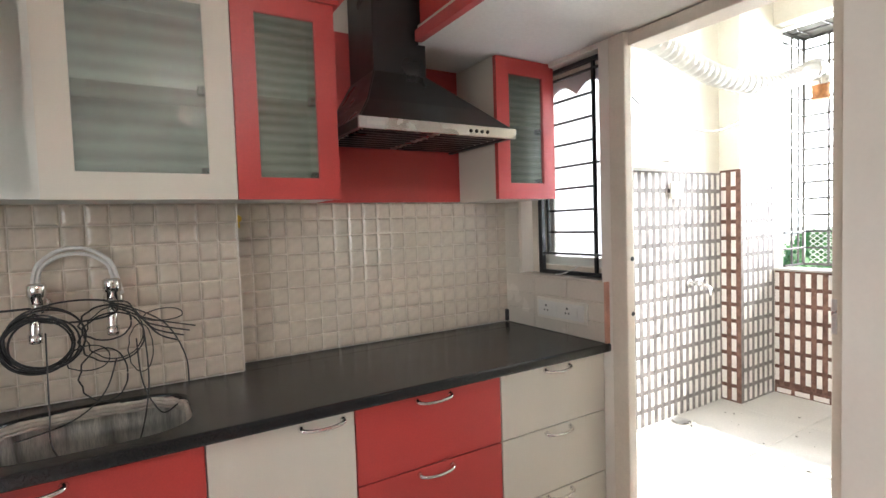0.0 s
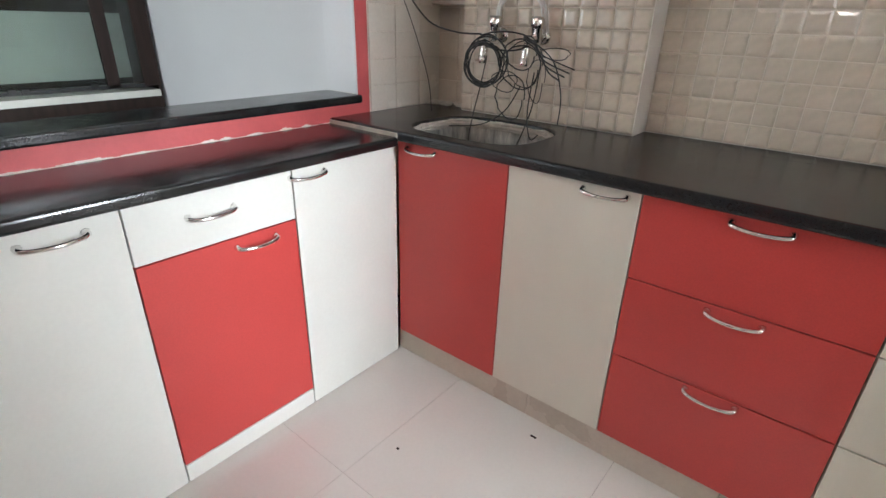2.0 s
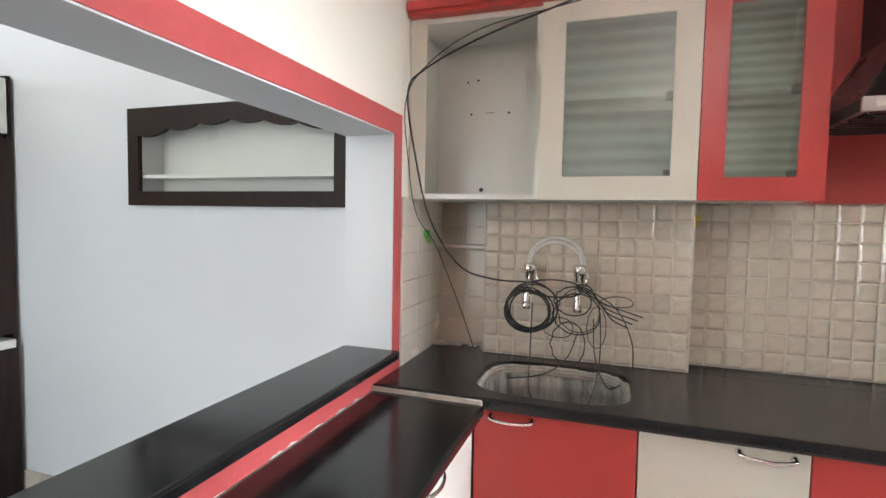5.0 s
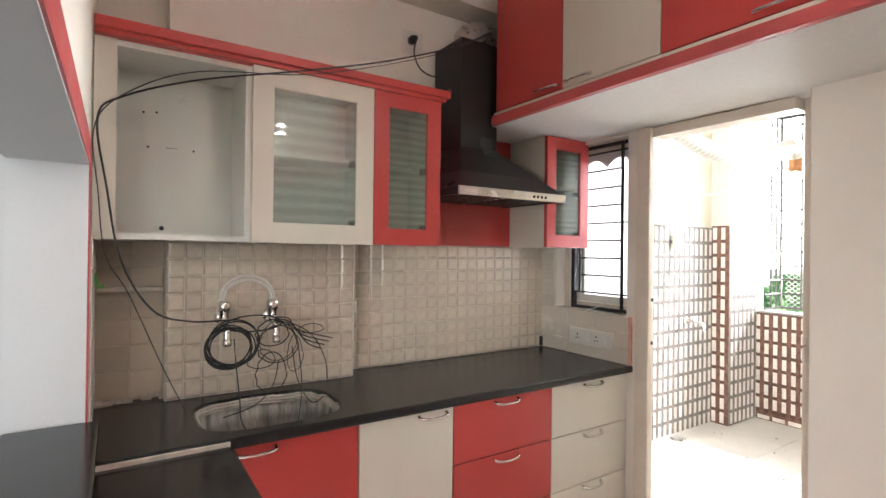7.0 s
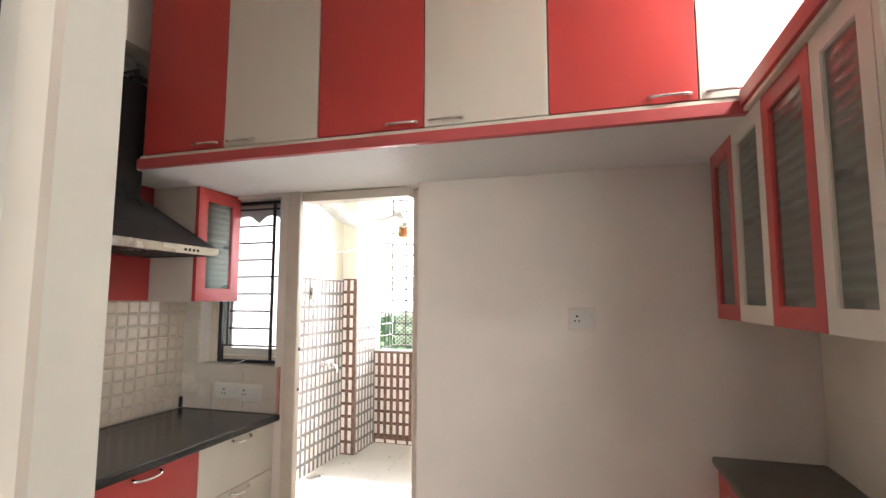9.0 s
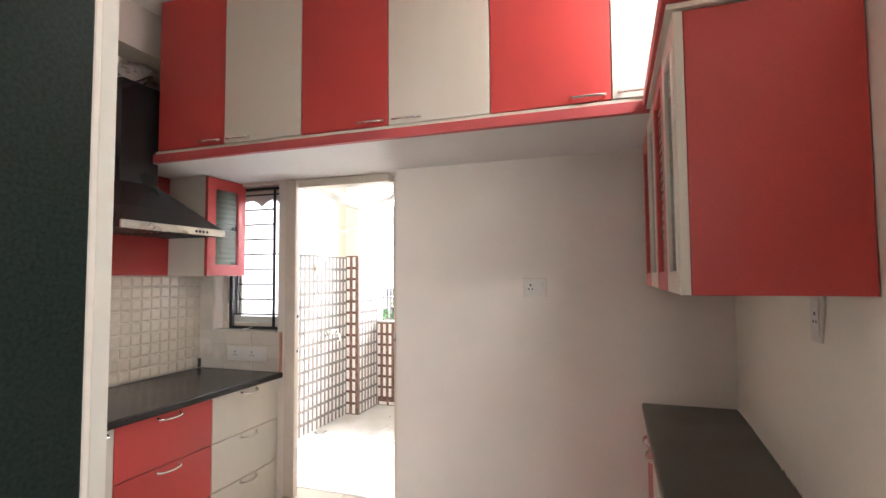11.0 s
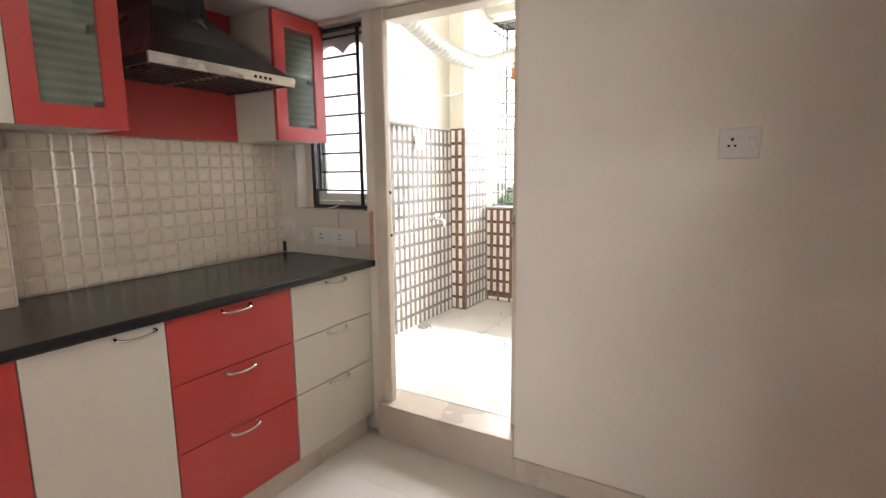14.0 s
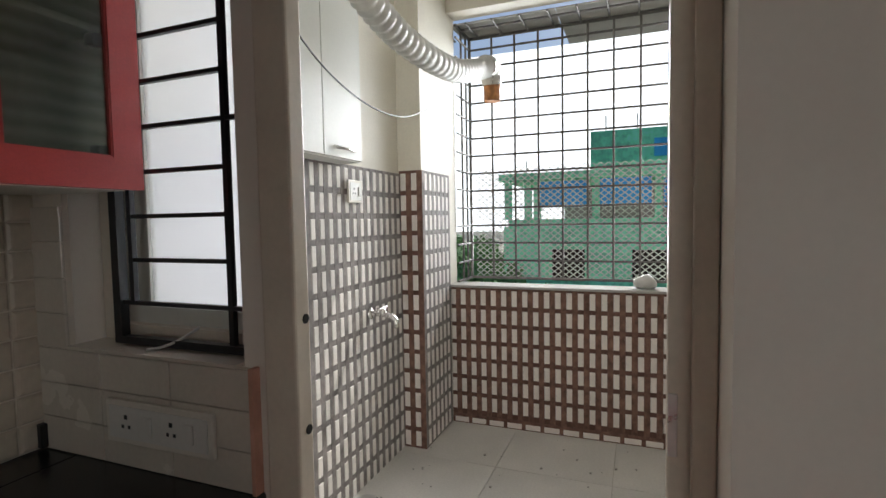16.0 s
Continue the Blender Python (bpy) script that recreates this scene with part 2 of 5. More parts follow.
def mesh_of(name, bm, material, smooth=False, about=(0, 0, 0)):
    bmesh.ops.translate(bm, verts=bm.verts, vec=-Vector(about))
    me = bpy.data.meshes.new(name)
    bm.to_mesh(me)
    bm.free()
    me.materials.append(material)
    if smooth:
        me.polygons.foreach_set("use_smooth", [True] * len(me.polygons))
    return me


def part(name, bm, material, parent, label="", smooth=False):
    """One mesh, given in world metres, under a thing or a part."""
    o = ORIGIN[parent.name]
    ob = new(name, mesh_of(name, bm, material, smooth, o))
    ob.parent = parent
    ORIGIN[ob.name] = o
    return tagged(ob, label)


def solid(name, bm, material, label, category, group="", kind="", smooth=False, at=(0, 0, 0)):
    """A thing of one mesh, given in world metres."""
    ob = new(name, mesh_of(name, bm, material, smooth, at))
    ob.location = at
    ORIGIN[ob.name] = Vector(at)
    return tagged(ob, label, category, group, kind)


def bx(x0, x1, y0, y1, z0, z1, bev=0.0, bm=None, seg=2):
    """A box, its edges rounded by bev."""
    own = bmesh.new() if bm is None or bev else bm
    v = [own.verts.new((x, y, z)) for x in (x0, x1) for y in (y0, y1) for z in (z0, z1)]
    for q in ((0, 1, 3, 2), (4, 6, 7, 5), (0, 4, 5, 1), (2, 3, 7, 6), (0, 2, 6, 4), (1, 5, 7, 3)):
        own.faces.new([v[i] for i in q])
    if bev:
        bmesh.ops.bevel(own, geom=own.edges[:], offset=bev, segments=seg, affect="EDGES", profile=0.5)
        if bm is not None:
            tmp = bpy.data.meshes.new("tmp")
            own.to_mesh(tmp)
            own.free()
            bm.from_mesh(tmp)
            bpy.data.meshes.remove(tmp)
            return bm
    return own


def tube(pts, r, n=8, bm=None, smooth_path=0, radii=None, caps=True):
    """A round tube along points; smooth_path: Catmull-Rom steps between them."""
    bm = bm or bmesh.new()
    P = [Vector(p) for p in pts]
    if smooth_path:
        Q = []
        for i in range(len(P) - 1):
            a, b, c, d = P[max(i - 1, 0)], P[i], P[i + 1], P[min(i + 2, len(P) - 1)]
            for k in range(smooth_path):
                t = k / smooth_path
                Q.append(0.5 * ((2 * b) + (c - a) * t + (2 * a - 5 * b + 4 * c - d) * t * t + (3 * b - a - 3 * c + d) * t ** 3))
        P = Q + [P[-1]]
    rings, up = [], None
    for i, p in enumerate(P):
        d = (P[min(i + 1, len(P) - 1)] - P[max(i - 1, 0)]).normalized()
        if up is None:
            up = d.orthogonal().normalized()
        up = (up - d * up.dot(d)).normalized()
        side = d.cross(up)
        rr = radii(i / (len(P) - 1)) if radii else r
        rings.append([bm.verts.new(p + (up * math.cos(2 * math.pi * k / n) + side * math.sin(2 * math.pi * k / n)) * rr) for k in range(n)])
    for a, b in zip(rings, rings[1:]):
        for k in range(n):
            bm.faces.new((a[k], a[(k + 1) % n], b[(k + 1) % n], b[k]))
    if caps:
        bm.faces.new(rings[0][::-1])
        bm.faces.new(rings[-1])
    return bm


def lathe(profile, at, axis="z", n=20, bm=None):
    """Turned body: profile of (radius, height) about an axis through at."""
    bm = bm or bmesh.new()
    rings = []
    for r, h in profile:
        ring = []
        for k in range(n):
            c, s = math.cos(2 * math.pi * k / n) * r, math.sin(2 * math.pi * k / n) * r
            v = {"z": (c, s, h), "y": (c, h, -s), "x": (h, c, s)}[axis]
            ring.append(bm.verts.new(Vector(at) + Vector(v)))
        rings.append(ring)
    for a, b in zip(rings, rings[1:]):
        for k in range(n):
            bm.faces.new((a[k], a[(k + 1) % n], b[(k + 1) % n], b[k]))
    bm.faces.new(rings[0][::-1])
    bm.faces.new(rings[-1])
    return bm


def bow_handle(parent, mid, along, out, width=0.118):
    """Chrome bow handle with flattened, flared feet."""
    m, a, o = Vector(mid), Vector(along).normalized(), Vector(out).normalized()
    h = width / 2
    pts = [m - a * h, m - a * h + o * 0.012, m - a * (h * 0.8) + o * 0.021, m - a * (h * 0.4) + o * 0.027, m + o * 0.029,
           m + a * (h * 0.4) + o * 0.027, m + a * (h * 0.8) + o * 0.021, m + a * h + o * 0.012, m + a * h]
    sag = Vector((0, 0, -0.006))
    pts = [p + sag * math.sin(math.pi * i / 8) for i, p in enumerate(pts)]
    bm = tube(pts, 0.005, 8, smooth_path=3, radii=lambda t: 0.0050 + 0.0045 * abs(2 * t - 1) ** 3)
    return part("handle", bm, M_CHROME, parent, "chrome bow handle", True)


def front(name, parent, axis, plane, out, a0, a1, z0, z1, material, label="", gap=0.002, handle=None, thick=0.018):
    """A door or drawer front. axis 'y': it lies in a plane y = plane and spans x; axis 'x': it lies in x = plane and spans y."""
    lo, hi = sorted((plane, plane - out * thick))
    if axis == "y":
        bm = bx(a0 + gap, a1 - gap, lo, hi, z0 + gap, z1 - gap, 0.0012, seg=1)
    else:
        bm = bx(lo, hi, a0 + gap, a1 - gap, z0 + gap, z1 - gap, 0.0012, seg=1)
    ob = part(name, bm, material, parent, label)
    if handle:
        a, z = handle
        if axis == "y":
            bow_handle(ob, (a, plane, z), (1, 0, 0), (0, out, 0))
        else:
            bow_handle(ob, (plane, a, z), (0, 1, 0), (out, 0, 0))
    return ob


def ring(a0, a1, z0, z1, w, y0, y1):
    """A rectangular frame in one piece, in a plane of constant y."""
    bm = bmesh.new()
    loops = []
    for y in (y0, y1):
        for d in (0, w):
            loops.append([bm.verts.new((x, y, z)) for x, z in ((a0 + d, z0 + d), (a1 - d, z0 + d), (a1 - d, z1 - d), (a0 + d, z1 - d))])
    for p, q in ((0, 1), (1, 3), (3, 2), (2, 0)):
        for k in range(4):
            bm.faces.new((loops[p][k], loops[p][(k + 1) % 4], loops[q][(k + 1) % 4], loops[q][k]))
    bmesh.ops.recalc_face_normals(bm, faces=bm.faces)
    return bm


def glass_door(parent, plane, out, a0, a1, z0, z1, rail, material, pane_material, label):
    """A framed glass door in a plane y = plane, facing out: two stiles, two rails and the pane."""
    lo, hi = sorted((plane, plane - out * 0.02))
    g = 0.0015
    bm = ring(a0 + g, a1 - g, z0 + g, z1 - g, rail, lo, hi)
    door = part("door", bm, material, parent, label)
    mid = (lo + hi) / 2
    pane = part("pane", bx(a0 + rail - 0.006, a1 - rail + 0.006, mid - 0.002, mid + 0.002, z0 + rail - 0.006, z1 - rail + 0.006), pane_material, door, "obscured ribbed glass pane")
    pane.visible_shadow = False
    for z in (z0 + rail + 0.012, z0 + (z1 - z0) * 0.5):
        d0, d1 = sorted((mid - out * 0.004, mid - out * 0.03))
        part("hinge", bx(a1 - rail - 0.022, a1 - rail - 0.002, d0, d1, z - 0.012, z + 0.012, 0.002, seg=1), M_BLACK, door, "dark hinge arm")
    f = lo + 0.002 if out < 0 else hi - 0.008
    bead = ring(a0 + rail, a1 - rail, z0 + rail, z1 - rail, 0.005, f, f + 0.006)
    part("bead", bead, material, door)
    return door


def carcass(parent, x0, x1, y0, y1, z0, z1, material, back="y1", t=0.016, shelf=None, label="", top=True):
    """Open-fronted box: back names the closed side."""
    ya, yb = (y0, y1 - 0.006) if back == "y1" else (y0 + 0.006, y1)
    part("side_panel", bx(x0, x0 + t, ya, yb, z0, z1), material, parent)
    part("side_panel", bx(x1 - t, x1, ya, yb, z0, z1), material, parent)
    part("bottom_panel", bx(x0 + t, x1 - t, ya, yb, z0, z0 + t), material, parent)
    if top:
        part("top_panel", bx(x0 + t, x1 - t, ya, yb, z1 - t, z1), material, parent)
    yk = (y1 - 0.006, y1) if back == "y1" else (y0, y0 + 0.006)
    part("back_panel", bx(x0, x1, yk[0], yk[1], z0, z1), material, parent)
    if shelf:
        part("shelf", bx(x0 + t, x1 - t, ya + 0.03 if back == "y1" else ya, yb if back == "y1" else yb - 0.03, shelf - 0.008, shelf + 0.008), material, parent)


# ---- structure: kitchen ----
XW, XE, YN, YS, ZC = -0.70, 1.45, 2.41, -0.60, 2.90
LX = -0.875  # living-room face of the wall with the serving hatch


def structure(name, bm, material, label, category, smooth=False):
    return solid(name, bm, material, label, category, kind="structure", smooth=smooth)


# floor slab below the tiles
structure("floor", bx(-5.4, 1.62, -3.2, 2.6, -0.12, -0.004), M_JOINT, "dark joints under the glossy cream floor tiles", "floor")
# north wall, with the shallow pilaster that carries the taps
structure("wall_north", bx(XW - 0.175, 1.62, YN, YN + 0.15, 0, ZC), M_WALL, "cream painted kitchen wall above the mosaic tiles", "wall")
structure("wall_pilaster", bx(-0.482, 0.237, 2.30, YN, 0, ZC), M_WALL, "shallow cream pilaster behind the wall cabinets", "wall")
structure("beam", bx(0.237, 1.60, 2.24, YN, 2.66, ZC), M_WALL, "cream painted ceiling beam", "beam")
# west wall with hatch and doorway
bm = bmesh.new()
bx(LX, XW, 0.375, 0.546, 0, ZC, 0, bm)
bx(LX, XW, 0.546, 1.93, 0, 0.937, 0, bm)
bx(LX, XW, 0.546, 1.93, 1.675, ZC, 0, bm)
bx(LX, XW, 1.93, YN, 0, ZC, 0, bm)
bx(LX, XW, -0.377, 0.375, 2.06, ZC, 0, bm)
bx(LX, XW, -0.75, -0.377, 0, ZC, 0, bm)
structure("wall_west", bm, M_YELLOWLIFT, "pale cream wall with a serving hatch and a doorway", "wall")
# south wall
def wy(x):
    """The slightly slanting face of the south wall."""
    return YS + 0.004 * (1.45 - x)


bm = bmesh.new()
q = [(XW, wy(XW)), (1.60, wy(1.60)), (1.60, -0.75), (XW, -0.75)]
lo, hi = [bm.verts.new((x, y, 0)) for x, y in q], [bm.verts.new((x, y, ZC)) for x, y in q]
for k in range(4):
    bm.faces.new((lo[k], hi[k], hi[(k + 1) % 4], lo[(k + 1) % 4]))
bm.faces.new(lo)
bm.faces.new(hi[::-1])
bmesh.ops.recalc_face_normals(bm, faces=bm.faces)
# Brighter paint here replaces light that does not reach this wall.
structure("wall_south", bm, M_YELLOWLIFT, "pale yellow-cream wall behind the side counter, brightened for missing light", "wall")
# the same wall leans inwards towards the floor
bm = bmesh.new()
prof = ((0.0, 1.0), (0.95, 1.0), (1.12, 0.72), (1.28, 0.3), (1.41, 0.0))
rows_ = []
for x in (XW + 0.002, 0.0, 0.5, 1.0, 1.446):
    rows_.append([bm.verts.new((x, wy(x) + 0.002 + 0.0425 * (1.447 - x) * f, z)) for z, f in prof])
for a, b in zip(rows_, rows_[1:]):
    for k in range(4):
        bm.faces.new((a[k], a[k + 1], b[k + 1], b[k]))
bmesh.ops.recalc_face_normals(bm, faces=bm.faces)
ex = bmesh.ops.extrude_face_region(bm, geom=bm.faces[:])
for v in ex["geom"]:
    if isinstance(v, bmesh.types.BMVert):
        v.co.y = wy(v.co.x) - 0.02
bmesh.ops.recalc_face_normals(bm, faces=bm.faces)
structure("wall_south_plaster", bm, M_YELLOWLIFT, "uneven pale yellow-cream plaster of the side wall, brightened for missing light", "wall")
# east wall: plain bay, then the bay with door and window
structure("wall_east", bx(XE, 1.60, YS, 1.03, 0, ZC), M_WALL, "smooth cream painted wall with one socket", "wall")
bm = bmesh.new()
bx(1.488, 1.60, 1.03, 1.76, 2.05, ZC, 0, bm)
bx(1.488, 1.60, 1.826, 2.30, 2.03, ZC, 0, bm)
bx(1.488, 1.60, 1.775, 1.826, 0.0, ZC, 0, bm)
bx(1.488, 1.60, 1.826, 2.30, 0.0, 1.132, 0, bm)
bx(1.488, 1.60, 2.30, YN, 0.0, ZC, 0, bm)
structure("wall_window", bm, M_WALL, "cream wall bay with a grilled window and a doorway", "wall")
structure("ceiling", bx(-5.4, 1.62, -3.2, 2.6, ZC, ZC + 0.12), M_CEIL, "white painted ceiling", "ceiling")
# living room shell
bm = bmesh.new()
bx(-5.4, -2.0, 2.10, 2.28, 0, ZC, 0, bm)
bx(-1.0, LX, 2.10, 2.28, 0, ZC, 0, bm)
bx(-2.0, -1.0, 2.10, 2.28, 0, 1.48, 0, bm)
bx(-2.0, -1.0, 2.10, 2.28, 1.84, ZC, 0, bm)
bx(-2.0, -1.0, 2.235, 2.28, 1.48, 1.84, 0, bm)
structure("wall_living_north", bm, M_GREYWALL, "cool white living room wall", "wall")
# Openings in the west and south walls are invented to hold the fill lamps.
bm = bmesh.new()
bx(-5.4, -5.25, -3.2, -2.75, 0, ZC, 0, bm)
bx(-5.4, -5.25, -1.15, 2.10, 0, ZC, 0, bm)
bx(-5.4, -5.25, -2.75, -1.15, 0, 0.55, 0, bm)
bx(-5.4, -5.25, -2.75, -1.15, 2.55, ZC, 0, bm)
structure("wall_living_west", bm, M_GREYWALL, "cool white wall with an added unseen window opening", "wall")
structure("wall_living_east", bx(LX, LX + 0.15, -3.2, -0.75, 0, ZC), M_GREYWALL, "cool white living room wall", "wall")
bm = bmesh.new()
bx(-5.4, -2.9, -3.2, -3.05, 0, ZC, 0, bm)
bx(-0.9, LX + 0.15, -3.2, -3.05, 0, ZC, 0, bm)
bx(-2.9, -0.9, -3.2, -3.05, 0, 0.5, 0, bm)
bx(-2.9, -0.9, -3.2, -3.05, 2.5, ZC, 0, bm)
structure("wall_living_south", bm, M_GREYWALL, "cool white wall with an added unseen window opening", "wall")
structure("living_skirting", bx(-2.8, LX, 2.088, 2.10, 0, 0.10), M_SKIRT, "grey skirting tile along the living room wall", "skirting")

# step and sill of the utility door
structure("door_step", bx(1.435, 1.62, 1.03, 1.76, 0, 0.178, 0.003), M_SKIRT, "raised tiled step under the utility door", "step")
# loft slab over the far bay
structure("loft_slab", bx(0.885, 1.488, YS, YN, 2.05, 2.095), M_CEIL, "white painted concrete loft slab", "loft slab")

# doorway linings in dark granite
post = thing("door_lining_north", (-0.83, 0.34, 0), "dark green granite door post with a cream back", "door post", kind="structure")
part("granite", bx(-0.887, -0.778, 0.300, 0.374, 0, 2.06, 0.002), M_GREENGRAN, post, "dark green granite")
part("back_board", bx(-0.778, -0.768, 0.303, 0.374, 0, 2.06, 0.003), M_FRAME, post, "cream painted back")
part("bead", bx(-0.768, -0.760, 0.322, 0.346, 0, 2.06, 0.003), M_FRAME, post, "cream painted bead")
structure("door_lining_south", bx(-0.797, -0.703, -0.3765, -0.3725, 0, 2.06, 0.001), M_SHEENGRAN, "granite lining of the doorway, its reflection painted in as olive", "door lining")
structure("door_post_south", bx(-0.887, -0.799, -0.3765, -0.370, 0, 2.06, 0.002), M_GREENGRAN, "black granite post of the doorway", "door lining")
structure("door_lining_face", bx(-0.91, -0.889, -0.55, -0.372, 0, 2.16, 0.002), M_GRANITE, "black granite face of the doorway", "door lining")
structure("door_lining_top", bx(-0.887, -0.778, -0.368, 0.299, 2.04, 2.058, 0.002), M_GREENGRAN, "dark green granite head of the doorway", "door lining")

# living-room side of the pier between doorway and hatch
structure("pier_plaster", bx(-0.895, -0.8885, 0.302, 0.395, 0, ZC - 0.002, 0.002), M_PIERDIM, "plaster on the pier beside the hatch, painted darker against excess light", "wall")
structure("hatch_side_board", bx(LX - 0.032, LX - 0.001, 0.398, 0.544, 0.937, 2.1, 0.002), M_WENGE, "dark wenge board beside the serving hatch", "board")

structure("hatch_side_edge", bx(-0.906, -0.8955, 0.386, 0.3965, 0.937, 2.1, 0.002), M_WHITELAM, "white edge strip of the dark board", "trim")
structure("pier_skirting", bx(XW, XW + 0.010, 0.376, 0.478, 0, 0.10, 0.002), M_SKIRT, "beige skirting tile on the pier beside the cabinets", "skirting")

# red painted border round the hatch
bm = bmesh.new()
bx(XW, XW + 0.004, 0.478, 0.546, 0.878, 1.742, 0, bm)
bx(XW, XW + 0.004, 1.93, 1.985, 0.885, 1.742, 0, bm)
bx(XW, XW + 0.004, 0.546, 1.93, 1.675, 1.742, 0, bm)
bx(XW, XW + 0.004, 0.546, 1.93, 0.878, 0.937, 0, bm)
structure("hatch_border", bm, M_REDPAINT, "red painted border round the serving hatch", "border")
reveal = thing("hatch_reveal", (-0.79, 1.24, 0.967), "grey-white plastered reveal of the hatch", "reveal", kind="structure")
part("side", bx(LX, XW, 1.926, 1.93, 0.967, 1.671), M_GREYWALL, reveal)
part("side", bx(LX, XW, 0.546, 0.55, 0.967, 1.671), M_GREYWALL, reveal)
part("soffit", bx(LX, XW, 0.546, 1.93, 1.671, 1.675), M_GREYWALL, reveal)
r = random.Random(31)
chips = bmesh.new()
for y, h, w in ((0.80, 0.006, 0.10), (0.93, 0.009, 0.13), (1.08, 0.005, 0.09), (1.30, 0.010, 0.05), (1.36, 0.012, 0.04), (1.45, 0.007, 0.06), (1.57, 0.013, 0.05), (1.66, 0.009, 0.04), (1.78, 0.012, 0.09), (0.60, 0.004, 0.06)):
    n = 9
    for k in range(n):
        hh = 0.001 + 0.6 * h * (0.35 + 0.65 * r.random()) * math.sin(math.pi * (k + 0.6) / (n + 0.2))
        bx(XW + 0.0042, XW + 0.0054, y + w * k / n, y + w * (k + 1) / n, 0.8785, 0.8785 + hh, 0, chips)
tagged(solid("paint_chips", chips, M_WALL, "bare plaster chips along the red painted border", "chips"), kind="stuff")
solid("hatch_ledge", bx(-0.877, -0.668, 0.548, 1.928, 0.937, 0.967, 0.008, seg=3), M_GRANITE, "polished black granite ledge of the serving hatch", "ledge")


# ---- base cabinets under the main counter ----
FY = 1.82
ZB, ZT = 0.094, 0.857


def base_unit(x0, x1, fronts, label):
    c = thing("base_cabinet", ((x0 + x1) / 2, 2.1, ZB), label, "cabinet", "base cabinets under the black counter")
    carcass(c, x0 + 0.002, x1 - 0.002, FY + 0.02, 2.285, ZB, 0.68 if x0 < 0 else ZT + 0.004, M_CREAM, top=False)
    for name, z0, z1, m, h in fronts:
        front(name, c, "y", FY, -1, x0, x1, z0, z1, m, "red laminate" if m is M_RED else "cream laminate", handle=h)


base_unit(-0.385, 0.063, [("door", ZB, ZT, M_RED, (-0.275, 0.838))], "red laminate sink cabinet with one door")
base_unit(0.063, 0.451, [("door", ZB, ZT, M_CREAM, (0.356, 0.838))], "cream laminate cabinet with one door")
Z1, Z2 = 0.627, 0.385
base_unit(0.451, 0.974, [("drawer_front", Z1, ZT, M_RED, (0.712, 0.838)), ("drawer_front", Z2, Z1, M_RED, (0.712, 0.608)), ("drawer_front", ZB, Z2, M_RED, (0.712, 0.372))], "red laminate drawer unit with three drawers")
base_unit(0.974, 1.487, [("drawer_front", Z1, ZT, M_CREAM, (1.235, 0.838)), ("drawer_front", Z2, Z1, M_CREAM, (1.235, 0.608)), ("drawer_front", ZB, Z2, M_CREAM, (1.235, 0.372))], "cream laminate drawer unit with three drawers")
plinth = thing("plinth", (0.5, FY + 0.03, 0), "beige tiled plinth under the base cabinets", "plinth", kind="structure")
for a, b in ((-0.40, 0.20), (0.202, 0.80), (0.802, 1.44)):
    part("tile", bx(a, b, FY + 0.012, FY + 0.03, 0, 0.092, 0.001, seg=1), M_SKIRT, plinth)


def rounded(cx, cy, hx, hy, e, k, n):
    t = 2 * math.pi * k / n
    c, s = math.cos(t), math.sin(t)
    return cx + hx * math.copysign(abs(c) ** (2 / e), c), cy + hy * math.copysign(abs(s) ** (2 / e), s)


SINK = (-0.182, 2.03, 0.232, 0.178)


def slab_with_hole(x0, x1, y0, y1, z0, z1, hole, n=56):
    cx, cy, hx, hy = hole
    inner = [rounded(cx, cy, hx, hy, 3.4, k, n) for k in range(n)]
    outer = []
    for px, py in inner:
        dx, dy = px - cx, py - cy
        s = min(((x1 if dx > 0 else x0) - cx) / dx if abs(dx) > 1e-9 else 1e9, ((y1 if dy > 0 else y0) - cy) / dy if abs(dy) > 1e-9 else 1e9)
        outer.append([cx + dx * s, cy + dy * s])
    for X, Y in ((x0, y0), (x0, y1), (x1, y0), (x1, y1)):
        k = min(range(n), key=lambda i: (outer[i][0] - X) ** 2 + (outer[i][1] - Y) ** 2)
        outer[k] = [X, Y]
    bm = bmesh.new()
    rows = [[bm.verts.new((p[0], p[1], z)) for p in ring] for ring, z in ((inner, z1), (outer, z1), (outer, z0), (inner, z0))]
    edge = []
    for a, b in ((0, 1), (1, 2), (2, 3), (3, 0)):
        for k in range(n):
            f = bm.faces.new((rows[a][k], rows[b][k], rows[b][(k + 1) % n], rows[a][(k + 1) % n]))
    for r in (rows[1], rows[2], rows[0]):
        for k in range(n):
            e = bm.edges.get((r[k], r[(k + 1) % n]))
            edge.append(e)
    bmesh.ops.recalc_face_normals(bm, faces=bm.faces)
    bmesh.ops.bevel(bm, geom=edge, offset=0.009, segments=3, affect="EDGES", profile=0.5)
    return bm


solid("worktop", slab_with_hole(XW + 0.002, 1.515, 1.787, 2.296, 0.862, 0.896, SINK), M_DULLGRANITE, "dusty black granite worktop with a sink cut-out", "worktop")
for a, b in ((0.24, 1.486), (XW + 0.002, -0.484)):
    solid("worktop_back_strip", bx(a, b, 2.296, YN, 0.864, 0.8945), M_DULLGRANITE, "black granite strip at the back of the worktop", "worktop")

# sink bowl
bm = bmesh.new()
rings = []
for k_in, z in ((1.0, 0.866), (0.985, 0.80), (0.95, 0.73), (0.86, 0.705), (0.12, 0.700), (0.115, 0.69)):
    rings.append([bm.verts.new((*rounded(SINK[0], SINK[1], SINK[2] * k_in, SINK[3] * k_in, 3.2, k, 40), z)) for k in range(40)])
for a, b in zip(rings, rings[1:]):
    for k in range(40):
        bm.faces.new((a[k], b[k], b[(k + 1) % 40], a[(k + 1) % 40]))
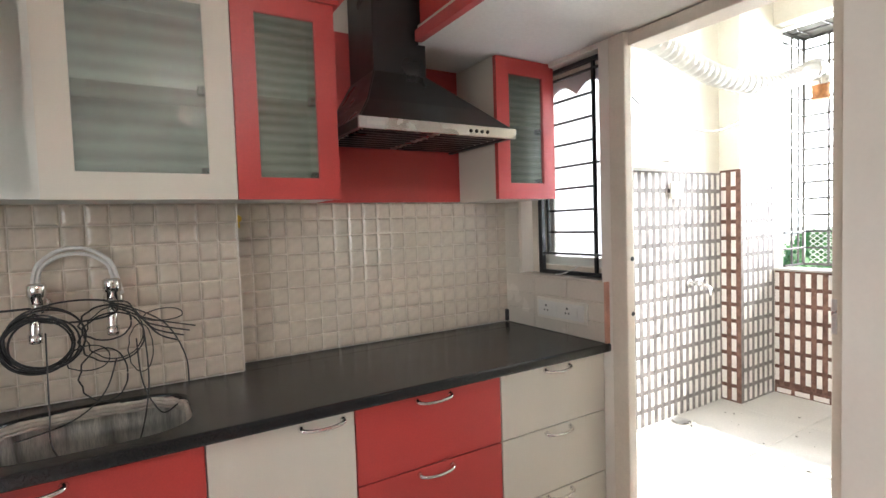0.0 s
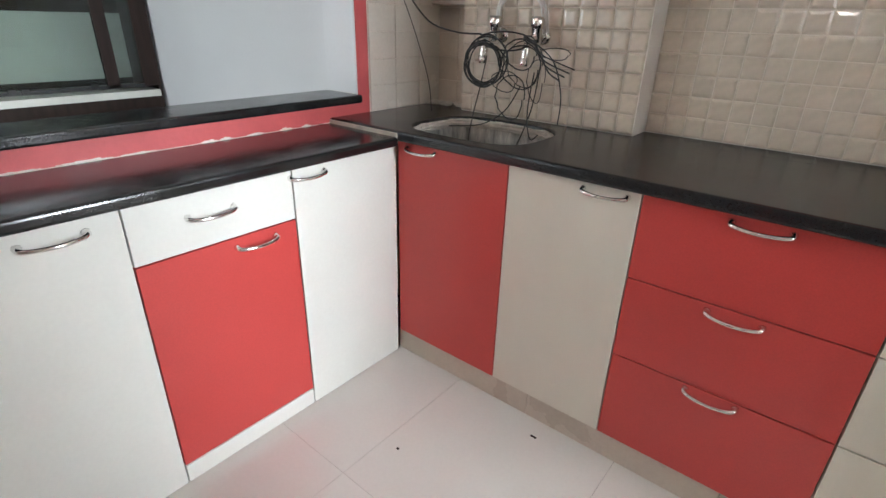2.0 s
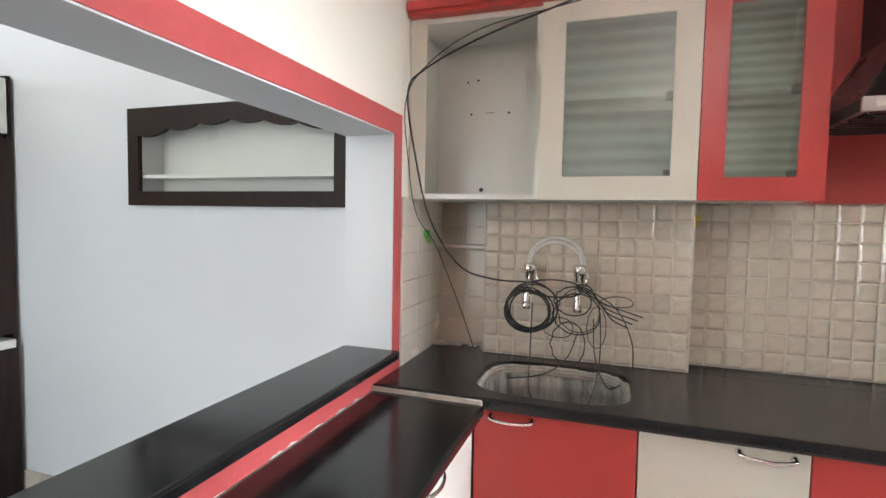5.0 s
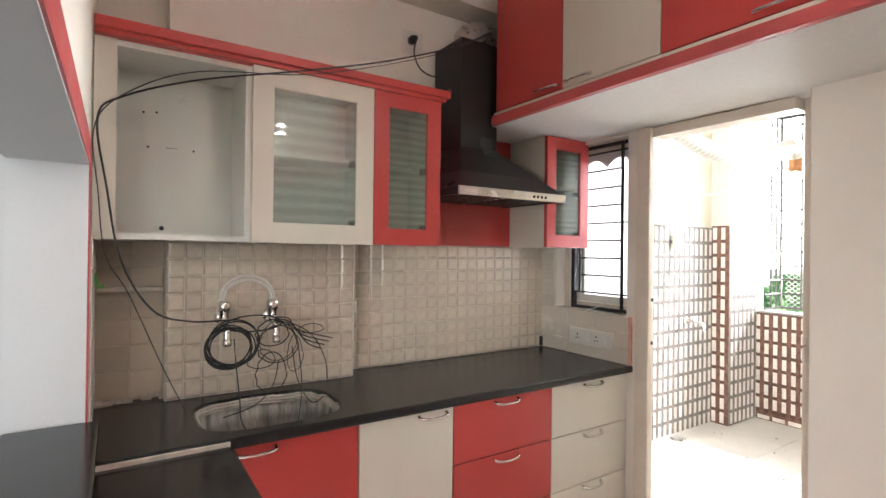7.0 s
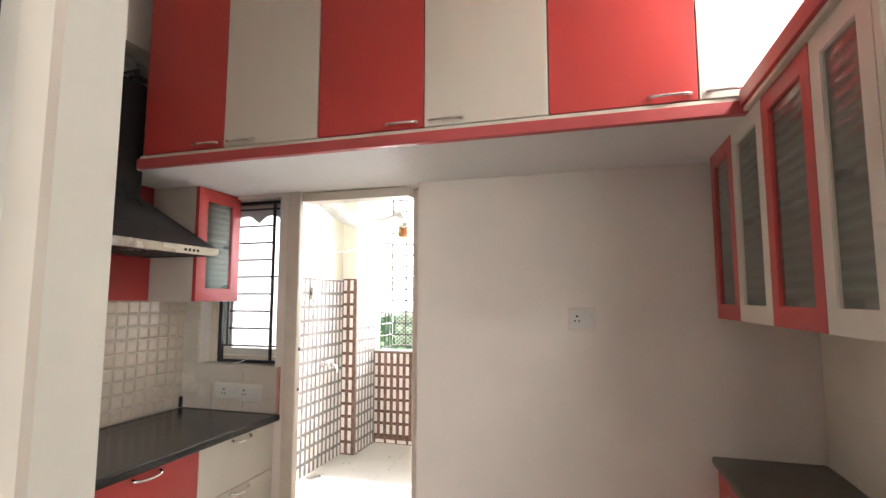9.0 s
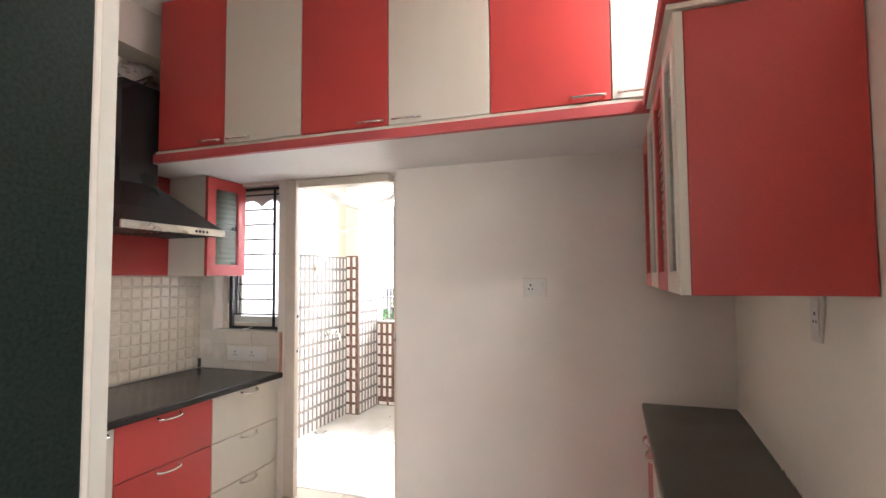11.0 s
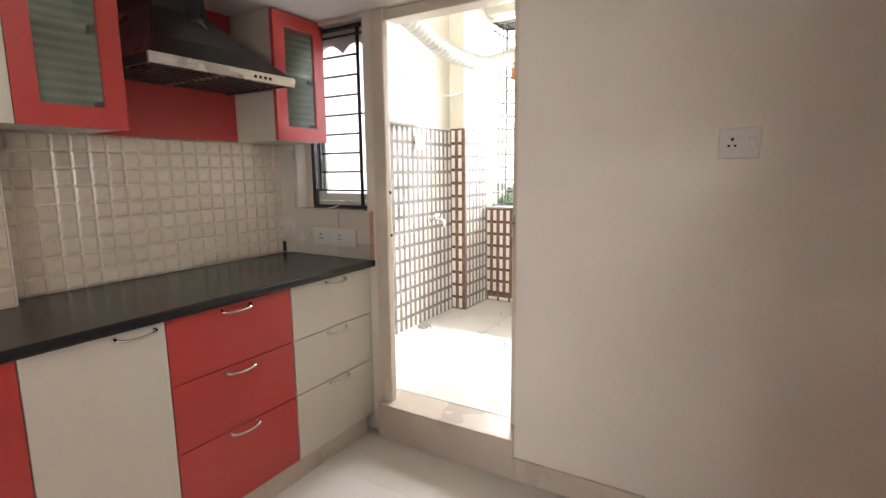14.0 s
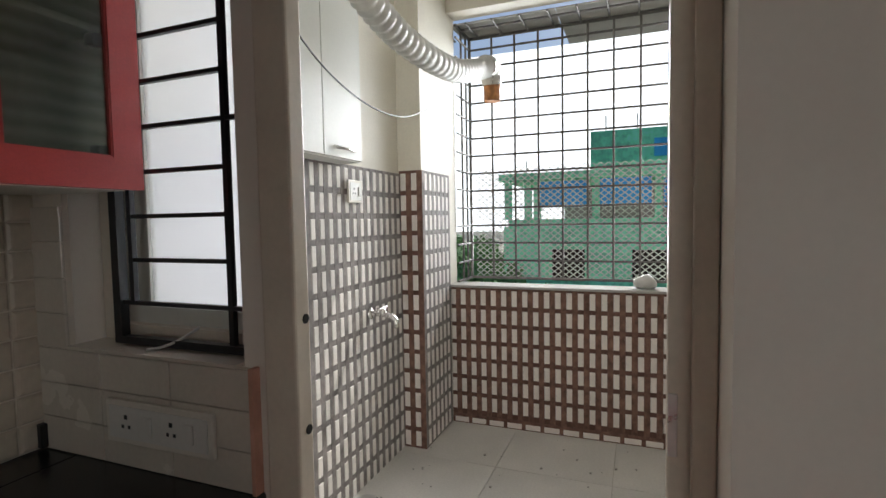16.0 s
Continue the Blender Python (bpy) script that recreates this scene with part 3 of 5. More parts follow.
bm.faces.new(rings[-1])
bmesh.ops.solidify(bm, geom=bm.faces[:], thickness=-0.0015)
sink = thing("kitchen_sink", (SINK[0], SINK[1], 0.69), "undermounted steel sink bowl with dried cement stains", "sink")
part("bowl", bm, M_SINK, sink, "stained steel bowl", True)
part("drain", lathe([(0.001, 0.702), (0.03, 0.704), (0.036, 0.702), (0.036, 0.69), (0.001, 0.689)], (SINK[0], SINK[1], 0)), M_BLACK, sink, "dark drain ring", True)
bm = bmesh.new()
for k in range(56):
    a, b = rounded(SINK[0], SINK[1], SINK[2] - 0.006, SINK[3] - 0.006, 3.4, k, 56), rounded(SINK[0], SINK[1], SINK[2] - 0.006, SINK[3] - 0.006, 3.4, k + 1, 56)
    z = 0.861 + 0.006 * noise.noise((k * 0.4, 0, 0))
    for dz, rr in ((0.0, 0.0045), (0.011, 0.0075), (0.021, 0.0065)):
        tube([(*a, z + dz), (*b, z + dz)], rr + 0.0025 * noise.noise((k * 0.7, 3 + dz * 90, 0)), 5, bm, caps=False)
solid("sink_sealant", bm, M_DUST, "rough dried cement bead round the sink", "sealant", smooth=True)

# ---- peninsula counter under the hatch ----
PX = -0.387
pen_group = "cabinets under the serving hatch"


def pen_unit(y0, y1, fronts, label, red_end=False):
    c = thing("base_cabinet", (-0.54, (y0 + y1) / 2, 0), label, "cabinet", pen_group)
    part("side_panel", bx(XW + 0.004, PX - 0.02, y0 + 0.002, y0 + 0.018, 0, 0.846), M_CREAM, c)
    part("side_panel", bx(XW + 0.004, PX - 0.02, y1 - 0.018, y1 - 0.002, 0, 0.846), M_CREAM, c)
    part("bottom_panel", bx(XW + 0.004, PX - 0.02, y0 + 0.018, y1 - 0.018, 0.05, 0.066), M_CREAM, c)
    for name, z0, z1, m, h in fronts:
        front(name, c, "x", PX, 1, y0, y1, z0, z1, m, "red laminate" if m is M_RED else "cream laminate", handle=h)
    if red_end:
        part("end_panel", bx(XW + 0.004, PX - 0.02, y0 - 0.016, y0, 0, 0.846, 0.001, seg=1), M_RED, c, "red laminate end panel")
        part("edge_strip", bx(PX - 0.02, PX, y0 - 0.016, y0, 0, 0.846, 0.001, seg=1), M_CREAM, c, "cream edge strip")


pen_unit(0.497, 0.951, [("door", 0.0, 0.845, M_WHITELAM, (0.82, 0.806))], "tall cream laminate cabinet with a red end panel", True)
pen_unit(0.951, 1.395, [("drawer_front", 0.69, 0.845, M_WHITELAM, (1.15, 0.778)), ("door", 0.064, 0.69, M_RED, (1.262, 0.662)), ("kick_panel", 0.0, 0.064, M_WHITELAM, None)], "cabinet with cream drawer over a red door")
pen_unit(1.395, 1.815, [("door", 0.0, 0.845, M_WHITELAM, (1.447, 0.815))], "cream laminate corner cabinet with one door")
solid("hatch_worktop", bx(XW + 0.004, -0.345, 0.455, 1.786, 0.8465, 0.878, 0.009, seg=3), M_GRANITE, "polished black granite worktop below the serving hatch", "worktop")
solid("worktop_joint_filler", bx(XW + 0.004, -0.352, 1.783, 1.792, 0.866, 0.8895, 0.003), M_DUST, "crumbling cement filler between two worktops", "filler")

# ---- wall cabinets on the north wall ----
uy, ub, ut = 2.05, 1.47, 2.075
c = thing("wall_cabinet", (-0.475, 2.18, ub), "open cream wall cabinet without its door", "cabinet", "wall cabinets above the sink")
carcass(c, XW + 0.004, -0.25, uy + 0.006, 2.298, ub, ut, M_WHITELAM, t=0.018)
part("edge_strip", bx(XW + 0.004, XW + 0.062, uy, uy + 0.006, ub, ut), M_CREAM, c)
for x, z, r in ((-0.545, 1.80, 0.004), (-0.40, 1.80, 0.004), (-0.56, 1.92, 0.004), (-0.52, 1.925, 0.004), (-0.50, 1.515, 0.008)):
    part("screw_hole", lathe([(0.001, 0), (r, 0), (r, 0.003), (0.001, 0.003)], (x, 2.288, z), "y", 10), M_BLACK, c)
part("pencil_mark", bx(-0.49, -0.455, 2.2885, 2.2905, 1.802, 1.8035), M_BLACK, c)
c = thing("wall_cabinet", (-0.022, 2.18, ub), "cream wall cabinet with a framed obscured-glass door", "cabinet", "wall cabinets above the sink")
carcass(c, -0.25, 0.205, uy + 0.002, 2.298, ub, ut, M_WHITELAM, shelf=1.79)
glass_door(c, uy - 0.018, -1, -0.25, 0.205, ub - 0.004, ut + 0.008, 0.068, M_CREAM, M_PLAINGLASS, "cream framed door")
c = thing("wall_cabinet", (0.36, 2.18, ub), "narrow wall cabinet with a red framed glass door", "cabinet", "wall cabinets above the sink")
carcass(c, 0.205, 0.515, uy + 0.002, 2.298, ub, ut, M_WHITELAM, shelf=1.79)
glass_door(c, uy - 0.018, -1, 0.205, 0.515, ub - 0.004, ut + 0.008, 0.062, M_RED, M_REEDED, "red framed door")
bm = bx(XW + 0.004, 0.545, 2.005, 2.298, 2.090, 2.122, 0.003)
bx(XW + 0.004, 0.53, 2.02, 2.298, 2.076, 2.090, 0, bm)
solid("cornice", bm, M_RED, "red laminate cornice board along the wall cabinets", "cornice")
c = thing("wall_cabinet", (1.35, 2.25, ub), "narrow wall cabinet with red glass door beside the window", "cabinet", "wall cabinets above the sink")
carcass(c, 1.206, 1.486, 2.117, 2.408, ub, 2.048, M_CREAM, shelf=1.79)
glass_door(c, 2.097, -1, 1.203, 1.515, ub, 2.046, 0.062, M_RED, M_REEDED, "red framed door")
solid("splash_panel", bx(0.517, 1.205, 2.385, 2.408, 1.475, 2.14), M_RED, "red laminate panel behind the cooker hood", "panel")

# ---- cooker hood ----
hood = thing("cooker_hood", (0.86, 2.2, 1.68), "black pyramid cooker hood with a steel front strip", "cooker hood")
bm = bmesh.new()
b0 = [bm.verts.new(p) for p in ((0.552, 1.944, 1.718), (1.166, 1.944, 1.718), (1.166, 2.384, 1.718), (0.552, 2.384, 1.718))]
mid = [bm.verts.new(p) for p in ((0.62, 2.03, 1.80), (1.085, 2.03, 1.80), (1.085, 2.384, 1.80), (0.62, 2.384, 1.80))]
b1 = [bm.verts.new(p) for p in ((0.70, 2.15, 1.935), (0.915, 2.15, 1.935), (0.915, 2.384, 1.935), (0.70, 2.384, 1.935))]
for r0, r1 in ((b0, mid), (mid, b1)):
    for k in range(4):
        bm.faces.new((r0[k], r0[(k + 1) % 4], r1[(k + 1) % 4], r1[k]))
bm.faces.new(b1)
bm.faces.new(b0[::-1])
bmesh.ops.bevel(bm, geom=[e for e in bm.edges if abs(e.verts[0].co.z - e.verts[1].co.z) > 0.02], offset=0.004, segments=2, affect="EDGES")
part("canopy", bm, M_HOOD, hood, "black enamelled pyramid")
part("chimney", bx(0.70, 0.915, 2.15, 2.384, 1.93, 2.445, 0.003), M_HOOD, hood, "black square chimney")
strip = part("front_strip", bx(0.548, 1.17, 1.938, 1.950, 1.683, 1.720, 0.002), M_STEEL, hood, "brushed steel control strip")
for i in range(4):
    part("button", lathe([(0.001, -0.004), (0.006, -0.004), (0.007, 0), (0.001, 0)], (0.965 + i * 0.024, 1.938, 1.700), "y", 12), M_BLACK, strip, "black push button", True)
part("label_bar", bx(0.575, 0.635, 1.9365, 1.938, 1.694, 1.707), M_WHITEPL, strip, "pale maker's plate")
bm = bx(0.552, 1.166, 1.950, 1.966, 1.686, 1.718)
bx(0.552, 0.568, 1.966, 2.384, 1.686, 1.718, 0, bm)
bx(1.150, 1.166, 1.966, 2.384, 1.686, 1.718, 0, bm)
part("rim", bm, M_HOOD, hood)
for a, b in ((0.572, 0.855), (0.862, 1.146)):
    f = part("filter", bx(a, b, 1.972, 2.376, 1.693, 1.703, 0.002), M_STEEL, hood, "greasy filter panel")
    for i in range(9):
        part("slat", bx(a + 0.015, b - 0.015, 1.985 + i * 0.043, 2.003 + i * 0.043, 1.688, 1.693), M_HOOD, f)
# foil duct on the chimney top
bm = tube([(0.81, 2.27, 2.44), (0.82, 2.27, 2.50), (0.90, 2.27, 2.535), (1.0, 2.28, 2.53), (1.2, 2.29, 2.52), (1.47, 2.3, 2.52)], 0.07, 16, smooth_path=8, radii=lambda t: 0.066 + 0.006 * math.sin(t * 150))
solid("foil_duct", bm, M_FOIL, "crumpled aluminium foil duct on the hood chimney", "duct", smooth=True)

# ---- loft cabinets ----
lx = 0.866
ys = [2.10, 1.68, 1.243, 0.805, 0.357, -0.106, -0.59]
for i in range(6):
    y1, y0 = ys[i], ys[i + 1]
    m = M_RED if i % 2 == 0 else M_CREAM
    c = thing("loft_cabinet", (1.1, (y0 + y1) / 2, 2.1), ("red" if i % 2 == 0 else "cream") + " laminate loft cabinet door below the ceiling", "cabinet", "loft cabinets")
    bm = bx(lx + 0.02, 1.48, y0 + 0.002, y1 - 0.002, 2.103, 2.893)
    part("body", bm, M_CREAM, c)
    front("door", c, "x", lx, -1, y0, y1, 2.107, 2.893, m, handle=((y0 + 0.085) if i % 2 == 0 else (y1 - 0.085), 2.13))
solid("loft_edge_strip", bx(lx - 0.004, 0.886, -0.595, 2.11, 2.09, 2.103), M_CREAM, "cream bottom strip of the loft cabinets", "trim")
solid("loft_red_band", bx(lx - 0.012, 0.884, -0.595, 2.12, 2.048, 2.089, 0.002), M_REDPAINT, "red band along the loft edge", "trim")

# ---- side counter on the south wall ----
cols = (M_RED, M_CREAM, M_RED, M_CREAM)
xs = [1.44, 1.10, 0.74, 0.38, 0.035]
for i in range(4):
    x1, x0 = xs[i], xs[i + 1]
    c = thing("base_cabinet", ((x0 + x1) / 2, -0.4, 0), ("red" if i % 2 == 0 else "cream") + " laminate base cabinet on the side wall", "cabinet", "side counter cabinets")
    carcass(c, x0 + 0.001, x1 - 0.001, wy(x0) + 0.003, -0.243, 0.09, 0.84, M_CREAM, back="y0")
    front("door", c, "y", -0.222, 1, x0, x1, 0.09, 0.835, cols[i], handle=((x0 + 0.09) if i % 2 == 0 else (x1 - 0.09), 0.78))
    part("kick_panel", bx(x0, x1, -0.26, -0.245, 0, 0.09), M_SKIRT, c)
    if i == 3:
        part("end_panel", bx(0.017, 0.033, wy(0.017) + 0.003, -0.243, 0, 0.84, 0.001, seg=1), M_RED, c, "red laminate end panel")
        part("edge_strip", bx(0.017, 0.034, -0.242, -0.222, 0, 0.84, 0.001, seg=1), M_CREAM, c, "cream edge strip")
solid("side_worktop", bx(0.0, 1.447, wy(0.0) + 0.002, -0.203, 0.842, 0.872, 0.008, seg=3), M_SHEENGRAN, "dusty olive-black granite worktop on the side cabinets, lightened further for reflections", "worktop")
bead = bmesh.new()
for k in range(48):
    xa, xb = 0.012 + k * 0.03, 0.012 + (k + 1) * 0.03
    tube([(xa, wy(xa) + 0.003 + 0.0425 * (1.447 - xa), 0.872), (xb, wy(xb) + 0.003 + 0.0425 * (1.447 - xb), 0.872)], 0.0035 + 0.003 * noise.noise((k * 0.8, 5, 0)), 5, bead, caps=False)
for k in range(7):
    q = 0.004 + 0.002 * (k % 3)
    bx(0.0 + 0.004 * k, 0.012 + 0.004 * k, -0.53 + 0.012 * k - q, -0.53 + 0.012 * k + q, 0.866, 0.8745 + 0.0006 * k, 0.001, bead)
solid("worktop_sealant", bead, M_WALL, "ragged white plaster bead along the side worktop", "sealant", smooth=True)

xs = [1.37, 1.058, 0.744, 0.418, 0.165]
for i in range(4):
    x1, x0 = xs[i], xs[i + 1]
    c = thing("wall_cabinet", ((x0 + x1) / 2, -0.42, 1.415), ("red" if i % 2 == 0 else "cream") + " framed glass wall cabinet over the side counter", "cabinet", "side wall cabinets")
    carcass(c, x0, x1, wy(x0) + 0.003, -0.257, 1.415, 2.045, M_CREAM, back="y0", shelf=1.73)
    glass_door(c, -0.235, 1, x0, x1, 1.412, 2.05, 0.05 if x1 - x0 > 0.25 else 0.04, cols[i], M_REEDED, ("red" if i % 2 == 0 else "cream") + " framed door")
    if i == 3:
        part("end_panel", bx(0.147, 0.165, wy(0.147) + 0.003, -0.257, 1.412, 2.05, 0.001, seg=1), M_RED, c, "red laminate end panel")
        part("edge_strip", bx(0.143, 0.165, -0.256, -0.236, 1.412, 2.05, 0.001, seg=1), M_CREAM, c, "cream edge strip")
bm = bx(0.125, 0.85, wy(0.125) + 0.002, -0.212, 2.066, 2.115, 0.003)
solid("cornice", bm, M_RED, "red cornice board over the side wall cabinets", "cornice")

solid("cornice_strip", bx(0.135, 0.85, wy(0.135) + 0.002, -0.222, 2.052, 2.065, 0.001), M_FRAME, "pale wooden strip below the red cornice", "trim")

# ---- bulb on the far living room wall ----
b = thing("wall_lamp", (-5.25, -0.41, 1.99), "lit bulb in a white holder on the living room wall", "lamp")
part("holder", lathe([(0.001, 0), (0.045, 0), (0.045, 0.012), (0.02, 0.02), (0.018, 0.05), (0.001, 0.05)], (-5.25, -0.41, 1.99), "x"), M_WHITEPL, b, smooth=True)
part("bulb", lathe([(0.014, 0.05), (0.022, 0.075), (0.03, 0.10), (0.028, 0.125), (0.015, 0.143), (0.001, 0.147)], (-5.25, -0.41, 1.99), "x"), M_GLOW, b, "glowing bulb", True)

# ---- window in the east bay ----
win = thing("window_1", (1.55, 2.05, 1.14), "grilled window with frosted glass over a tiled sill", "window", kind="structure")
bm = bmesh.new()
for q in ((1.828, 1.85, 1.135, 2.03), (2.262, 2.298, 1.135, 2.03), (1.85, 2.262, 1.135, 1.175), (1.85, 2.262, 1.99, 2.03)):
    bx(1.555, 1.598, q[0], q[1], q[2], q[3], 0, bm)
part("window_frame", bm, M_FRAME, win, "cream window frame")
sash = bmesh.new()
for q in ((1.852, 1.88, 1.177, 1.988), (2.168, 2.26, 1.177, 1.988), (1.88, 2.168, 1.177, 1.215), (1.88, 2.168, 1.95, 1.988)):
    bx(1.572, 1.592, q[0], q[1], q[2], q[3], 0, sash)
s = part("sash", sash, M_WHITELAM, win, "white sash")
part("pane", bx(1.58, 1.585, 1.878, 2.17, 1.213, 1.952), M_FROST, s, "frosted glass pane")
bm = bmesh.new()
top, low = [], []
for k in range(31):
    y = 1.852 + 0.408 * k / 30
    top.append(bm.verts.new((1.566, y, 1.988)))
    low.append(bm.verts.new((1.566, y, 1.905 + 0.045 * abs(math.sin(k / 30 * math.pi * 2.5)))))
for k in range(30):
    bm.faces.new((top[k], low[k], low[k + 1], top[k + 1]))
ext = bmesh.ops.extrude_face_region(bm, geom=bm.faces[:])
bmesh.ops.translate(bm, verts=[v for v in ext["geom"] if isinstance(v, bmesh.types.BMVert)], vec=(0.004, 0, 0))
bmesh.ops.recalc_face_normals(bm, faces=bm.faces)
solid("window_valance", bm, M_GREYWALL, "pale grey scalloped board at the window top", "valance")
grille = thing("window_grille", (1.53, 2.05, 1.14), "black iron window grille with horizontal bars", "grille")
bm = bmesh.new()
for q in ((1.829, 1.838, 1.142, 2.02), (2.19, 2.212, 1.142, 2.02), (1.838, 2.19, 1.142, 1.158), (1.838, 2.19, 2.004, 2.02)):
    bx(1.515, 1.535, q[0], q[1], q[2], q[3], 0, bm)
part("frame", bm, M_IRON, grille)
for y in (1.885,):
    part("upright", bx(1.519, 1.531, y - 0.006, y + 0.006, 1.156, 2.006), M_IRON, grille)
for i in range(9):
    z = 1.232 + i * 0.093
    part("bar", bx(1.520, 1.530, 1.838 if i in (0, 4, 8) else 1.885, 2.19 if i == 0 else 2.157, z - 0.0045, z + 0.0045), M_IRON, grille)
part("upright", bx(1.519, 1.531, 2.151, 2.163, 1.228, 2.006), M_IRON, grille)
bm = bx(1.466, 1.60, 1.828, 2.298, 1.132, 1.139)
structure("window_sill", bm, M_WTILE, "tiled sill under the grilled window", "sill")
solid("window_stay", tube([(1.49, 2.085, 1.142), (1.505, 2.06, 1.146), (1.52, 2.03, 1.158), (1.548, 2.0, 1.182)], 0.003, 6, smooth_path=4), M_WHITEPL, "thin white window stay lying on the sill", "window stay", smooth=True)
structure("tile_end", bx(1.466, 1.487, 1.79, 1.799, 0.8965, 1.134), M_PINKEDGE, "bare clay edge of the tiled wall", "tile edge")

# ---- utility door frame ----
dr = thing("door_1", (1.55, 1.4, 0.18), "open utility doorway with a cream enamelled frame", "door frame", kind="structure")
bm = bx(1.478, 1.522, 1.70, 1.772, 0.178, 2.048, 0.005)
bx(1.520, 1.535, 1.712, 1.759, 0.178, 2.048, 0.003, bm)
post = part("jamb", bm, M_FRAME, dr)
for z in (1.225, 1.02):
    part("latch_hole", lathe([(0.001, 0), (0.009, 0), (0.009, 0.002), (0.001, 0.002)], (1.508, 1.6985, z), "y", 10), M_BLACK, post)
bm = bx(1.565, 1.60, 1.031, 1.097, 0.178, 2.048, 0.004)
bx(1.555, 1.567, 1.031, 1.065, 0.178, 2.048, 0.003, bm)
part("jamb", bm, M_FRAME, dr)
part("strike_plate", bx(1.5615, 1.565, 1.083, 1.0965, 1.04, 1.136, 0.001, seg=1), M_STEEL, dr, "worn steel strike plate")
part("head", bx(1.503, 1.598, 1.098, 1.704, 2.0, 2.047, 0.004), M_FRAME, dr)

# ---- sockets ----
def socket(at, axis, out, w, h, label, rockers, plugs):
    c = thing("socket", at, label, "socket", "wall sockets")
    x, y, z = at

    def slab(a0, a1, z0, z1, d0, d1, bev=0.0):
        lo, hi = sorted((d0 * out, d1 * out))
        if axis == "x":
            return bx(x + lo, x + hi, y + a0, y + a1, z + z0, z + z1, bev)
        return bx(x + a0, x + a1, y + lo, y + hi, z + z0, z + z1, bev)

    p = part("plate", slab(-w / 2, w / 2, -h / 2, h / 2, 0.0, 0.010, 0.003), M_PLATE, c, "cream plastic plate")
    part("insert", slab(-w / 2 + 0.012, w / 2 - 0.012, -h / 2 + 0.012, h / 2 - 0.012, 0.010, 0.012), M_WHITEPL, p)
    for a in rockers:
        part("rocker", slab(a - 0.010, a + 0.010, -0.02, 0.02, 0.012, 0.016, 0.002), M_WHITEPL, p)
    for a in plugs:
        for da, dz, r in ((0, 0.012, 0.0045), (-0.009, -0.008, 0.0035), (0.009, -0.008, 0.0035)):
            part("pin_hole", slab(a + da - r, a + da + r, dz - r, dz + r, 0.012, 0.0125), M_BLACK, p)
    return c


socket((1.45, 0.277, 1.40), "x", -1, 0.114, 0.096, "white single socket with switch on the plain wall", (-0.035,), (0.02,))
socket((1.468, 2.026, 0.997), "x", -1, 0.29, 0.09, "white double socket plate below the window", (0.02, -0.09), (0.085, -0.04))
socket((0.58, 2.41, 2.47), "y", -1, 0.115, 0.115, "white socket with a black plug above the hood", (0.035,), (-0.015,))
socket((0.45, wy(0.45) + 0.008, 1.345), "y", 1, 0.075, 0.12, "white socket on the side wall", (), (0.0,))
c = thing("plug", (0.58, 2.39, 2.48), "black mains plug with its lead", "plug")
part("plug_body", lathe([(0.001, -0.05), (0.012, -0.045), (0.022, -0.02), (0.022, 0.0), (0.001, 0.0)], (0.57, 2.398, 2.478), "y", 12), M_BLACK, c, smooth=True)
part("lead", tube([(0.57, 2.35, 2.47), (0.56, 2.35, 2.40), (0.585, 2.34, 2.33), (0.65, 2.33, 2.30), (0.71, 2.33, 2.32)], 0.004, 6, smooth_path=6), M_BLACK, c, smooth=True)

# ---- wall bulb over the side cabinets ----
b = thing("wall_lamp", (0.51, wy(0.51), 2.42), "lit bulb in a white holder on the side wall", "lamp")
part("holder", lathe([(0.001, 0), (0.045, 0), (0.045, 0.012), (0.02, 0.02), (0.018, 0.05), (0.001, 0.05)], (0.51, wy(0.51), 2.42), "y"), M_WHITEPL, b, smooth=True)
part("bulb", lathe([(0.014, 0.05), (0.022, 0.075), (0.03, 0.10), (0.028, 0.125), (0.015, 0.143), (0.001, 0.147)], (0.51, wy(0.51), 2.42), "y"), M_GLOW, b, "glowing bulb", True)

# ---- taps and cables ----
for i, x in enumerate((-0.297, -0.124)):
    t = thing("tap", (x, 2.29, 1.18), "chrome bib tap over the sink", "tap", "pair of taps over the sink")
    part("flange", lathe([(0.001, 0), (0.027, 0), (0.027, -0.004), (0.016, -0.012), (0.001, -0.012)], (x, 2.288, 1.185), "y"), M_CHROME, t, smooth=True)
    part("valve", lathe([(0.001, 1.165), (0.016, 1.165), (0.019, 1.17), (0.019, 1.21), (0.023, 1.213), (0.023, 1.243), (0.018, 1.25), (0.001, 1.25)], (x, 2.235, 0)), M_CHROME, t, smooth=True)
    part("body", tube([(x, 2.285, 1.185), (x, 2.24, 1.185), (x, 2.20, 1.178), (x, 2.178, 1.155), (x, 2.172, 1.115)], 0.013, 12, smooth_path=5), M_CHROME, t, smooth=True)
    part("nozzle", lathe([(0.001, 1.095), (0.014, 1.095), (0.016, 1.10), (0.016, 1.12), (0.001, 1.12)], (x, 2.172, 0)), M_CHROME, t, smooth=True)
bm = bmesh.new()
for dz in (0.0, 0.016):
    pts = [(-0.315 + dz, 2.27, 1.20)]
    for k in range(1, 8):
        a = math.pi * (1 - k / 8)
        pts.append((-0.21 + (0.10 - dz * 0.6) * math.cos(a), 2.262, 1.245 + (0.098 - dz) * math.sin(a)))
    pts.append((-0.10 - dz, 2.27, 1.20))
    tube(pts, 0.0055, 8, bm, smooth_path=4)
solid("white_hose", bm, M_WHITEPL, "pair of thin white hoses looped between the taps", "hose", smooth=True)

